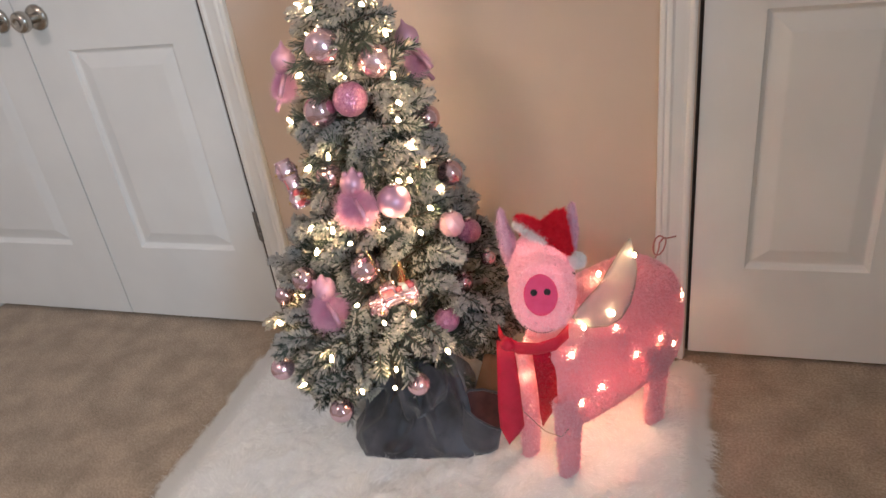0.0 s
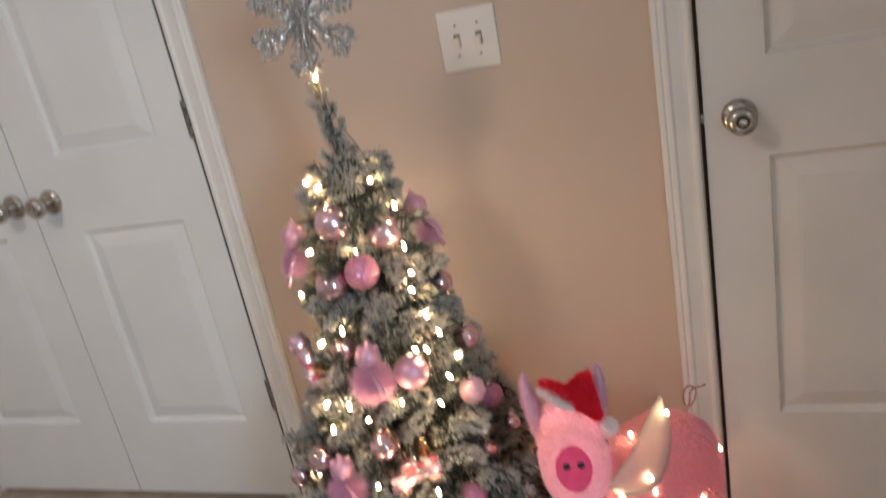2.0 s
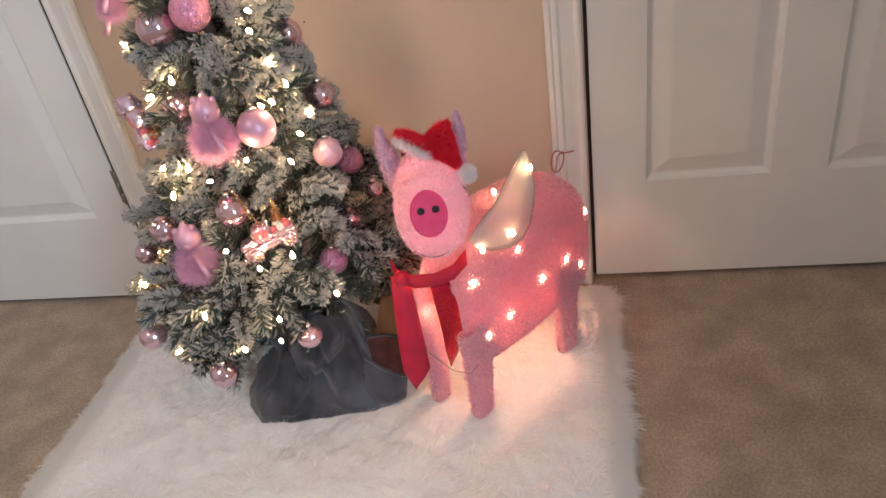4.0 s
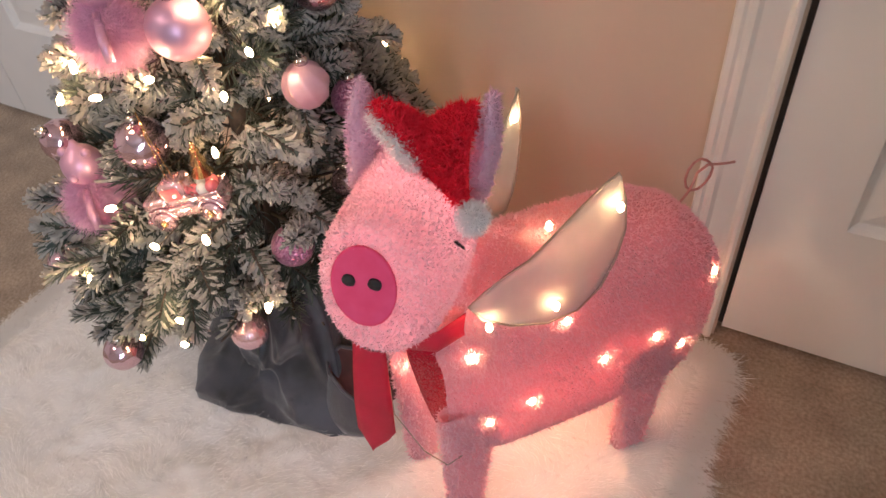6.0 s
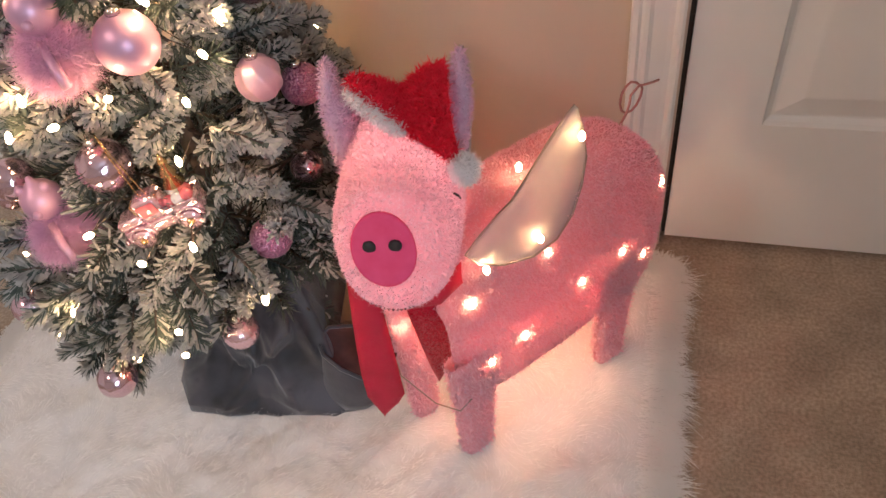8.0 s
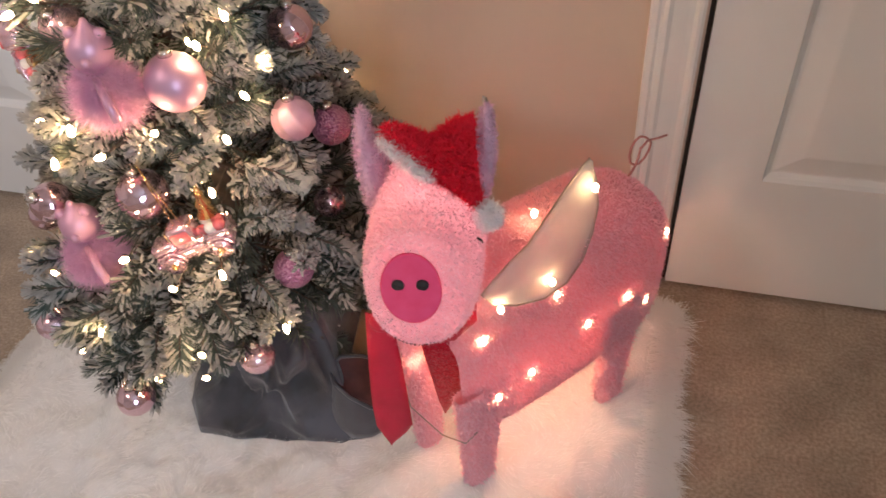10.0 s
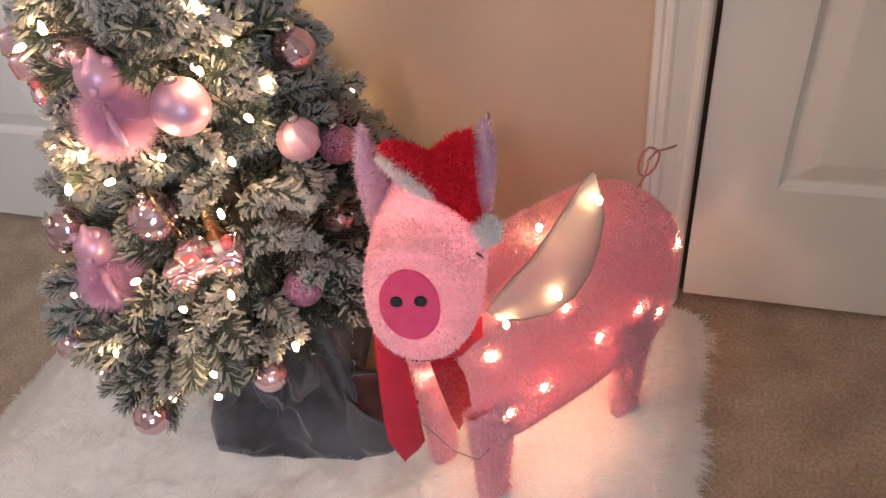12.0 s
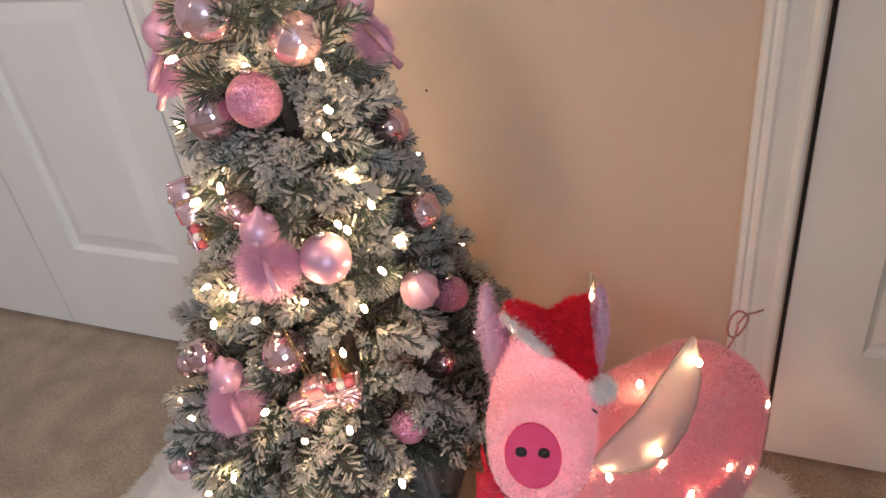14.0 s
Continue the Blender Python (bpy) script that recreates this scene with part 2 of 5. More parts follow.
def thing(name, m, label, category, group="", kind=""):
    ob = new(name)
    ob.matrix_basis = m
    ob.empty_display_size = 0.05
    return tagged(ob, label, category, group, kind)


def mesh_of(name, bm, mats, smooth=True):
    me = bpy.data.meshes.new(name)
    if isinstance(bm, tuple):
        me.from_pydata(*[list(map(tuple, a)) for a in (bm[0], [], bm[1])])
    else:
        bm.to_mesh(me)
        bm.free()
    for mat in mats if isinstance(mats, (list, tuple)) else [mats]:
        me.materials.append(mat)
    me.polygons.foreach_set("use_smooth", [smooth] * len(me.polygons))
    return me


def part(name, bm, mats, parent=None, label="", smooth=True, kind="", local=False):
    """One mesh object, given in the place's own coordinates, under its thing."""
    me = mesh_of(name, bm, mats, smooth)
    ob = new(name, me)
    if parent:
        if not local:
            me.transform(world_of(parent).inverted())
        ob.parent = parent
    return tagged(ob, label, kind=kind)


def box(bm, x0, x1, y0, y1, z0, z1, bevel=0.0, m=None):
    r = bmesh.ops.create_cube(bm, size=1)
    vs = r["verts"]
    for v in vs:
        v.co = Vector((x0 + (v.co.x + 0.5) * (x1 - x0), y0 + (v.co.y + 0.5) * (y1 - y0), z0 + (v.co.z + 0.5) * (z1 - z0)))
    if bevel:
        es = list({e for v in vs for e in v.link_edges})
        out = bmesh.ops.bevel(bm, geom=es, offset=bevel, segments=2, affect="EDGES", profile=0.5)
        vs = list({v for f in out["faces"] for v in f.verts} | {v for v in vs if v.is_valid})
    if m is not None:
        bmesh.ops.transform(bm, matrix=m, verts=vs)
    return bm


def boxed(*a, **k):
    return box(bmesh.new(), *a, **k)


def tube(points, radius, sides=6, close=False):
    """A tube along points; radius a number or one for each point."""
    pts = [Vector(p) for p in points]
    k = len(pts)
    rad = radius if isinstance(radius, (list, tuple)) else [radius] * k
    vs, fs = [], []
    side = None
    for i, p in enumerate(pts):
        a, b = pts[max(i - 1, 0)], pts[min(i + 1, k - 1)]
        if close:
            a, b = pts[i - 1], pts[(i + 1) % k]
        d = (b - a).normalized()
        if side is None:
            side = d.orthogonal().normalized()
        side = (side - d * side.dot(d)).normalized()
        up = d.cross(side)
        for j in range(sides):
            w = 2 * math.pi * j / sides
            vs.append(p + (side * math.cos(w) + up * math.sin(w)) * rad[i])
    for i in range(k if close else k - 1):
        for j in range(sides):
            q = (j + 1) % sides
            n = (i + 1) % k
            fs.append((i * sides + j, i * sides + q, n * sides + q, n * sides + j))
    if not close:
        fs += [tuple(range(sides))[::-1], tuple((k - 1) * sides + j for j in range(sides))]
    return vs, fs


def joined(pieces):
    vs, fs = [], []
    for v, f in pieces:
        o = len(vs)
        vs += [tuple(x) for x in v]
        fs += [tuple(i + o for i in q) for q in f]
    return vs, fs


def moved(piece, m):
    return [m @ Vector(v) for v in piece[0]], piece[1]


def lathe(profile, sides=24, ripple=None):
    """Rings (radius, height) about z, closed at the ends by caps. ripple(angle, height share) scales the radius."""
    vs, fs = [], []
    k = len(profile)
    for i, (r, z) in enumerate(profile):
        for j in range(sides):
            w = 2 * math.pi * j / sides
            q = r * (ripple(w, i / (k - 1)) if ripple else 1)
            vs.append((q * math.cos(w), q * math.sin(w), z))
    for i in range(k - 1):
        for j in range(sides):
            n = (j + 1) % sides
            fs.append((i * sides + j, i * sides + n, (i + 1) * sides + n, (i + 1) * sides + j))
    fs += [tuple(range(sides))[::-1], tuple((k - 1) * sides + j for j in range(sides))]
    return vs, fs


def ball(radius, rings=18, sides=32, ripple=None, squash=1.0):
    return lathe([(radius * max(math.sin(math.pi * i / rings), 0.01), -radius * squash * math.cos(math.pi * i / rings)) for i in range(rings + 1)], sides, ripple)


def pile(source, count, length, width, droop=0.3, lean=0.6, seed=1, curl=True, flip=False, flow=0.0):
    """Short fibres standing on the faces of a mesh piece (verts, faces): each a bent, tapering sliver."""
    g = np.random.default_rng(seed)
    v = np.array([tuple(x) for x in source[0]], float)
    tris = np.array([(f[0], f[i], f[i + 1]) for f in source[1] for i in range(1, len(f) - 1)])
    a, b, c = v[tris[:, 0]], v[tris[:, 1]], v[tris[:, 2]]
    n = np.cross(b - a, c - a)
    ar = np.linalg.norm(n, axis=1)
    n = n / np.maximum(ar, 1e-12)[:, None]
    pick = g.choice(len(tris), count, p=ar / ar.sum())
    r1, r2 = np.sqrt(g.random(count)), g.random(count)
    p = a[pick] * (1 - r1)[:, None] + b[pick] * (r1 * (1 - r2))[:, None] + c[pick] * (r1 * r2)[:, None]
    nn = -n[pick] if flip else n[pick]
    if flow:
        lay = np.stack([np.sin(p[:, 0] * 21 + 3 * np.sin(p[:, 1] * 13)), np.cos(p[:, 1] * 17 + 2 * np.sin(p[:, 0] * 19)) - 0.5, np.zeros(count)], 1)
        nn = nn + lay * flow
    jit = g.normal(0, lean, (count, 3))
    d = nn + jit
    d /= np.linalg.norm(d, axis=1)[:, None]
    side = np.cross(d, g.normal(0, 1, (count, 3)))
    side /= np.linalg.norm(side, axis=1)[:, None]
    ln = length * (0.6 + 0.7 * g.random(count))[:, None]
    bend = g.normal(0, 0.45, (count, 3)) if curl else np.zeros((count, 3))
    bend[:, 2] -= droop
    mid = p + d * ln * 0.55
    tip = mid + (d + bend) * ln * 0.5
    w = width * (0.7 + 0.6 * g.random(count))[:, None]
    vs = np.stack([p - side * w / 2, p + side * w / 2, mid + side * w / 2, mid - side * w / 2, tip], 1).reshape(-1, 3)
    k = np.arange(count)[:, None] * 5
    quads = (k + np.array([0, 1, 2, 3])).tolist()
    tri = (k + np.array([3, 2, 4])).tolist()
    return vs.tolist(), quads + tri


# ---- the room ----
FACE = 2.125
DOOR_FACE = 2.131


def structure(name, bm, mat, smooth=False, label="", category=""):
    return tagged(part(name, bm, mat, smooth=smooth), label, category, kind="structure")


floor_bm = bmesh.new()
bmesh.ops.create_grid(floor_bm, x_segments=8, y_segments=8, size=1)
for v in floor_bm.verts:
    v.co = Vector((0.1 + v.co.x * 2.4, 0.15 + v.co.y * 2.5, 0))
structure("floor", floor_bm, CARPET, label="beige-brown short pile carpet with darker flecks", category="carpet")
structure("ceiling", boxed(-2.3, 2.5, -2.35, 2.3, 2.44, 2.50), CEILING_PAINT)

CL0, CL1, RD0, RD1, HEAD = -1.722, -0.588, 0.541, 1.405, 2.045
wn_bm = bmesh.new()
for x0, x1, z0, z1 in ((-2.3, CL0, 0, 2.44), (CL0, CL1, HEAD, 2.44), (CL1, RD0, 0, 2.44), (RD0, RD1, HEAD, 2.44), (RD1, 1.62, 0, 2.44)):
    box(wn_bm, x0, x1, FACE, FACE + 0.12, z0, z1)
structure("wall_north", wn_bm, WALL_PAINT, label="peach beige painted wall between two white doors", category="wall")
structure("wall_west", boxed(-2.42, -2.3, -2.35, 2.245, 0, 2.44), ROOM_PAINT)
we = bmesh.new()
for y0, y1, z0, z1 in ((-2.35, -1.15, 0, 2.44), (-1.15, -0.1, 0, 0.7), (-1.15, -0.1, 1.9, 2.44), (-0.1, 0.34, 0, 2.44)):
    box(we, 2.2, 2.32, y0, y1, z0, z1)
structure("wall_east", we, ROOM_PAINT)
# Unseen return and side wall, added to keep window light off the right door.
structure("shade_wall_return", boxed(1.335, 2.32, 0.34, 0.46, 0, 2.44), ROOM_PAINT)
structure("shade_wall_side", boxed(1.50, 1.62, 0.46, 2.125, 0, 2.44), ROOM_PAINT)
ws = bmesh.new()
for x0, x1, z0, z1 in ((-2.3, 2.2, 0, 2.44),):
    box(ws, x0, x1, -2.35, -2.23, z0, z1)
structure("wall_south", ws, ROOM_PAINT)
win = thing("window_1", Matrix.Translation((2.26, -0.62, 0.7)), "white framed window that lets daylight in", "window", kind="structure")
for y0, y1, z0, z1 in ((-1.15, -1.10, 0.7, 1.9), (-0.15, -0.1, 0.7, 1.9), (-1.10, -0.15, 0.7, 0.75), (-1.10, -0.15, 1.85, 1.9), (-1.10, -0.15, 1.29, 1.33)):
    part("window_frame", boxed(2.23, 2.29, y0, y1, z0, z1, bevel=0.004), TRIM_PAINT, win, smooth=False)
structure("wall_behind_closet", boxed(-1.9, -0.4, 2.70, 2.74, 0, 2.44), ROOM_PAINT)
# Unseen backing wall, coloured dark so the door gap reads as shaded.
structure("wall_behind_door", boxed(0.4, 1.6, 2.70, 2.74, 0, 2.44), DARK)

lamp = thing("ceiling_lamp", Matrix.Translation((-0.85, 0.15, 2.44)), "round white glass ceiling lamp", "lamp")
part("lamp_base", moved(lathe([(0.16, 0), (0.17, -0.012), (0.17, -0.03)], 32), Matrix.Translation((-0.85, 0.15, 2.44))), SATIN_NICKEL, lamp)
part("lamp_ring", moved(lathe([(0.195, -0.035), (0.20, -0.045), (0.195, -0.055)], 32), Matrix.Translation((-0.85, 0.15, 2.44))), LAMP_GLASS, lamp)


def door_slab(x0, x1, z0, z1, panels, face, depth=0.035):
    """A moulded door: flat stiles and rails, and sunk panels with a groove, a wide bevel and a raised field."""
    bm = bmesh.new()
    xs = sorted({x0, x1, *[p[0] for p in panels], *[p[1] for p in panels]})
    zs = sorted({z0, z1, *[p[2] for p in panels], *[p[3] for p in panels]})
    rings = ((0.0, 0.0), (0.004, 0.007), (0.011, 0.0125), (0.015, 0.0125), (0.048, 0.003), (0.052, 0.0025))
    for i in range(len(xs) - 1):
        for j in range(len(zs) - 1):
            cx, cz = (xs[i] + xs[i + 1]) / 2, (zs[j] + zs[j + 1]) / 2
            if any(p[0] < cx < p[1] and p[2] < cz < p[3] for p in panels):
                continue
            bm.faces.new([bm.verts.new((x, face, z)) for x, z in ((xs[i], zs[j]), (xs[i + 1], zs[j]), (xs[i + 1], zs[j + 1]), (xs[i], zs[j + 1]))])
    for a, b, c, d in panels:
        last = None
        for inset, sink in rings:
            ring = [bm.verts.new((x, face + sink, z)) for x, z in ((a + inset, c + inset), (b - inset, c + inset), (b - inset, d - inset), (a + inset, d - inset))]
            if last:
                for k in range(4):
                    bm.faces.new((last[k], last[(k + 1) % 4], ring[(k + 1) % 4], ring[k]))
            last = ring
        bm.faces.new(last)
    back = [bm.verts.new((x, face + depth, z)) for x, z in ((x0, z0), (x1, z0), (x1, z1), (x0, z1))]
    front = [bm.verts.new((x, face, z)) for x, z in ((x0, z0), (x1, z0), (x1, z1), (x0, z1))]
    bm.faces.new(back[::-1])
    for k in range(4):
        bm.faces.new((front[(k + 1) % 4], front[k], back[k], back[(k + 1) % 4]))
    bmesh.ops.remove_doubles(bm, verts=bm.verts, dist=0.0002)
    return bm


def knob(parent, x, z, lock=False):
    turn = Matrix.Translation((x, DOOR_FACE, z)) @ pose(0, 0, 0, 90)
    k = part("knob", moved(lathe([(0.006, 0.0), (0.012, 0.012), (0.011, 0.030), (0.015, 0.036), (0.024, 0.042), (0.0275, 0.052), (0.0265, 0.062), (0.021, 0.068), (0.012, 0.070), (0.0115, 0.069)], 28), turn), SATIN_NICKEL, parent, "satin nickel knob")
    part("rose", moved(lathe([(0.033, 0.0), (0.033, 0.004), (0.030, 0.009), (0.018, 0.013), (0.012, 0.014)], 32), turn), SATIN_NICKEL, k)
    if lock:
        part("turn_button", moved(lathe([(0.0085, 0.0695), (0.0085, 0.074), (0.007, 0.076)], 16), turn), SATIN_NICKEL, k)
    else:
        part("key_hole", moved(lathe([(0.002, 0.0105), (0.002, 0.0125)], 8), turn @ Matrix.Translation((0.018, 0.016, 0))), DARK, k)


def hinge(parent, x, z):
    h = part("hinge", boxed(x - 0.012, x + 0.006, DOOR_FACE - 0.004, DOOR_FACE - 0.0005, z - 0.045, z + 0.045, bevel=0.001), DARK_STEEL, parent, "dark steel hinge", smooth=False)
    for i in range(3):
        part("knuckle", moved(lathe([(0.0055, 0), (0.0055, 0.028)], 12), Matrix.Translation((x + 0.002, DOOR_FACE - 0.007, z - 0.045 + 0.031 * i))), DARK_STEEL, h)


GAP = -1.155
closet_r = tagged(part("door_2", door_slab(GAP + 0.002, -0.6010, 0.014, 2.036, [(-1.026, -0.700, 0.260, 0.856), (-1.026, -0.700, 1.058, 1.90)], DOOR_FACE), DOOR_PAINT, smooth=False), "closed white panelled closet door with a nickel knob", "door", kind="structure")
closet_l = tagged(part("door_1", door_slab(-1.718, GAP - 0.002, 0.014, 2.036, [(-1.612, -1.284, 0.260, 0.856), (-1.612, -1.284, 1.058, 1.90)], DOOR_FACE), DOOR_PAINT, smooth=False), "closed white panelled closet door with a nickel knob", "door", kind="structure")
knob(closet_r, -1.085, 0.945)
knob(closet_l, -1.213, 0.945)
for z in (0.345, 1.100, 1.85):
    hinge(closet_r, -0.594, z)
    hinge(closet_l, -1.722, z)
room_door = tagged(part("door_3", door_slab(0.5490, 1.400, 0.014, 2.036, [(0.664, 0.922, 0.262, 0.850), (1.036, 1.294, 0.262, 0.850), (0.664, 0.922, 1.042, 1.60), (1.036, 1.294, 1.042, 1.60), (0.664, 0.922, 1.71, 1.92), (1.036, 1.294, 1.71, 1.92)], DOOR_FACE + 0.004), DOOR_PAINT, smooth=False), "white six-panel door standing just off its latch", "door", kind="structure")
knob(room_door, 0.613, 0.936, True)
part("latch_bolt", boxed(0.5405, 0.556, DOOR_FACE + 0.008, DOOR_FACE + 0.022, 0.928, 0.946, bevel=0.002), SATIN_NICKEL, room_door, "nickel latch bolt")


def casing(name, x_in, x_out, z1):
    """A moulded upright of trim; x_in is the edge at the opening."""
    s = 1 if x_out > x_in else -1
    w = abs(x_out - x_in)
    prof = [(0, 0.000), (0, 0.008), (0.06, 0.0105), (0.12, 0.0105), (0.20, 0.007), (0.30, 0.008), (0.58, 0.0125), (0.66, 0.0165), (0.74, 0.0165), (0.80, 0.0145), (0.86, 0.0175), (0.96, 0.0165), (1, 0.013), (1, 0.0)]
    bm = bmesh.new()
    lo = [bm.verts.new((x_in + s * w * u, FACE - h, 0.0)) for u, h in prof]
    hi = [bm.verts.new((x_in + s * w * u, FACE - h, z1)) for u, h in prof]
    for i in range(len(prof) - 1):
        bm.faces.new((lo[i], lo[i + 1], hi[i + 1], hi[i]))
    bm.faces.new(hi)
    bm.faces.new(lo)
    bmesh.ops.recalc_face_normals(bm, faces=bm.faces)
    structure(name, bm, TRIM_PAINT, label="white moulded door casing", category="trim")


casing("trim_1", -0.583, -0.515, 2.11)
casing("trim_2", -1.727, -1.795, 2.11)
casing("trim_3", 0.537, 0.465, 2.11)
casing("trim_4", 1.410, 1.480, 2.11)
for i, (x0, x1) in enumerate(((-1.727, -0.583), (0.535, 1.410))):
    structure("trim_%d" % (i + 5), boxed(x0, x1, FACE - 0.015, FACE - 0.0005, 2.05, 2.11, bevel=0.004), TRIM_PAINT)
# jambs, and stops coloured dark for the shade behind the doors
for i, (x0, x1) in enumerate(((CL0 - 0.001, CL0 + 0.002), (CL1 - 0.0045, CL1 + 0.001), (RD0 - 0.012, RD0 - 0.001), (RD1 - 0.001, RD1 + 0.004))):
    structure("jamb_%d" % (i + 1), boxed(x0, x1, FACE + 0.003, FACE + 0.125, 0, HEAD), TRIM_PAINT)
structure("door_stop_shade_1", boxed(0.530, 0.585, DOOR_FACE + 0.045, DOOR_FACE + 0.07, 0, HEAD), DARK)
structure("door_stop_shade_2", boxed(-0.62, -0.588, DOOR_FACE + 0.04, DOOR_FACE + 0.07, 0, HEAD), DARK)
structure("baseboard", boxed(-0.514, 0.464, FACE - 0.013, FACE - 0.0005, 0, 0.085, bevel=0.003), TRIM_PAINT, label="white baseboard along the wall", category="trim")

# Dark strips standing in for the shade inside the door gaps.
structure("gap_shade_1", boxed(-0.6008, -0.5927, DOOR_FACE + 0.003, DOOR_FACE + 0.03, 0.014, HEAD), DARK)
structure("gap_shade_2", boxed(0.5402, 0.5488, DOOR_FACE + 0.012, DOOR_FACE + 0.04, 0.014, HEAD), DARK)
# light switch
sw = thing("light_switch", Matrix.Translation((0.111, FACE, 1.167)), "ivory double toggle light switch plate on the wall", "switch")
part("plate", boxed(0.0505, 0.1715, FACE - 0.006, FACE - 0.0005, 1.1065, 1.2275, bevel=0.0025), PLASTIC, sw)
for x in (0.088, 0.134):
    part("toggle", boxed(x - 0.005, x + 0.005, FACE - 0.016, FACE - 0.004, 1.158, 1.176, bevel=0.0015, m=Matrix.Translation((x, FACE, 1.167)) @ pose(0, 0, 0, 18) @ Matrix.Translation((-x, -FACE, -1.167))), PLASTIC, sw)
    part("slot", boxed(x - 0.0065, x + 0.0065, FACE - 0.0066, FACE - 0.0055, 1.1545, 1.1795), mottled("switch_slot", (0.17, 0.13, 0.10), (0.21, 0.165, 0.13), 20, 0.7), sw, smooth=False)
    for z in (1.137, 1.197):
        part("screw", moved(lathe([(0.0028, 0.006), (0.0028, 0.0072), (0.0018, 0.0078)], 10), Matrix.Translation((x, FACE, z)) @ pose(0, 0, 0, 90)), SILVER, sw)

tagged(part("wall_mark", moved(lathe([(0.0022, 0.0004), (0.0015, 0.0008)], 8), Matrix.Translation((-0.023, FACE, 0.691)) @ pose(0, 0, 0, 90)), DARK), "tiny dark nail hole in the painted wall", "wall mark", kind="structure")

# mirror sign
SIGN = pose(-0.074, FACE, 1.44, 0, 4.2, 0)
sign = thing("wall_sign", SIGN, "square mirror sign with black script and glitter snowflakes", "sign")
part("mirror", moved(([(-0.087, -0.007, -0.1), (0.087, -0.007, -0.1), (0.087, -0.007, 0.1), (-0.087, -0.007, 0.1), (-0.087, -0.001, -0.1), (0.087, -0.001, -0.1), (0.087, -0.001, 0.1), (-0.087, -0.001, 0.1)], [(0, 1, 2, 3), (1, 5, 6, 2), (5, 4, 7, 6), (4, 0, 3, 7), (4, 5, 1, 0), (3, 2, 6, 7)]), SIGN), MIRROR, sign, smooth=False)
for x, z, l in ((-0.004, -0.068, 0.030), (0.016, -0.058, 0.030), (-0.03, -0.03, 0.04)):
    part("script_bar", moved(tube([(x, -0.0078, z), (x + 0.006, -0.0078, z + l * 0.5), (x + 0.003, -0.0078, z + l)], 0.0016, 5), SIGN), BLACK, sign)


def flat_flake(radius, thick):
    pieces = []
    for k in range(6):
        turn = Matrix.Rotation(math.pi / 3 * k, 4, "Y")
        pieces.append(moved(tube([(0, 0, 0), (0, 0, radius)], thick, 5), turn))
        for f, s in ((0.4, 0.36), (0.65, 0.3), (0.85, 0.2)):
            for sg in (-1, 1):
                pieces.append(moved(tube([(0, 0, radius * f), (sg * radius * s * 0.7, 0, radius * (f + s * 0.6))], thick * 0.9, 5), turn))
    return joined(pieces)


part("glitter_flake", moved(flat_flake(0.036, 0.003), SIGN @ Matrix.Translation((0.062, -0.010, -0.062))), SILVER_GLITTER, sign, "silver glitter snowflake")
part("glitter_flake", moved(flat_flake(0.018, 0.002), SIGN @ Matrix.Translation((0.018, -0.010, -0.087))), SILVER_GLITTER, sign, "silver glitter snowflake")

# ---- rug ----
RX0, RX1, RY0, RY1 = -0.575, 0.575, 1.03, 2.075


def rug_height(x, y):
    e = max(0.0, min(x - RX0, RX1 - x, y - RY0, RY1 - y)) / 0.09
    edge = 1.0 if e > 1 else e * e * (3 - 2 * e)
    base = 0.006 + 0.016 * edge
    wave = 0.010 * noise.noise((x * 9, y * 9, 0.3)) + 0.006 * noise.noise((x * 26, y * 21, 5.0))
    lock = 0.0028 * noise.noise((x * 60 + 2 * noise.noise((x * 12, y * 12, 2)), y * 48, 8.0)) + 0.001 * noise.noise((x * 190, y * 120, 3.0))
    return base + (wave + lock) * (0.35 + 0.65 * edge)


rug = thing("fur_rug", Matrix.Translation((0, 1.55, 0)), "fluffy white faux fur rug lying on the carpet", "rug")
nx, ny = 250, 230
rv = [(RX0 + (RX1 - RX0) * i / nx, RY0 + (RY1 - RY0) * j / ny) for j in range(ny + 1) for i in range(nx + 1)]
rv = [(x, y, rug_height(x, y)) for x, y in rv]
rf = [(j * (nx + 1) + i, j * (nx + 1) + i + 1, (j + 1) * (nx + 1) + i + 1, (j + 1) * (nx + 1) + i) for j in range(ny) for i in range(nx)]
part("backing", (rv, rf), RUG_BASE, rug)
part("fur", pile((rv, rf), 52000, 0.015, 0.0005, droop=0.45, lean=0.40, seed=3, flow=1.6), RUG_FUR, rug, "long soft white fur", kind="stuff")
rim = []
for k in range(30000):
    s = nrng.random() * 2 * (RX1 - RX0 + RY1 - RY0)
    w, h = RX1 - RX0, RY1 - RY0
    if s < w:
        p, d = (RX0 + s, RY0), (0, -1)
    elif s < w + h:
        p, d = (RX1, RY0 + s - w), (1, 0)
    elif s < 2 * w + h:
        p, d = (RX1 - (s - w - h), RY1), (0, 1)
    else:
        p, d = (RX0, RY1 - (s - 2 * w - h)), (-1, 0)
    rim.append((p, d))
rim_v, rim_f = [], []
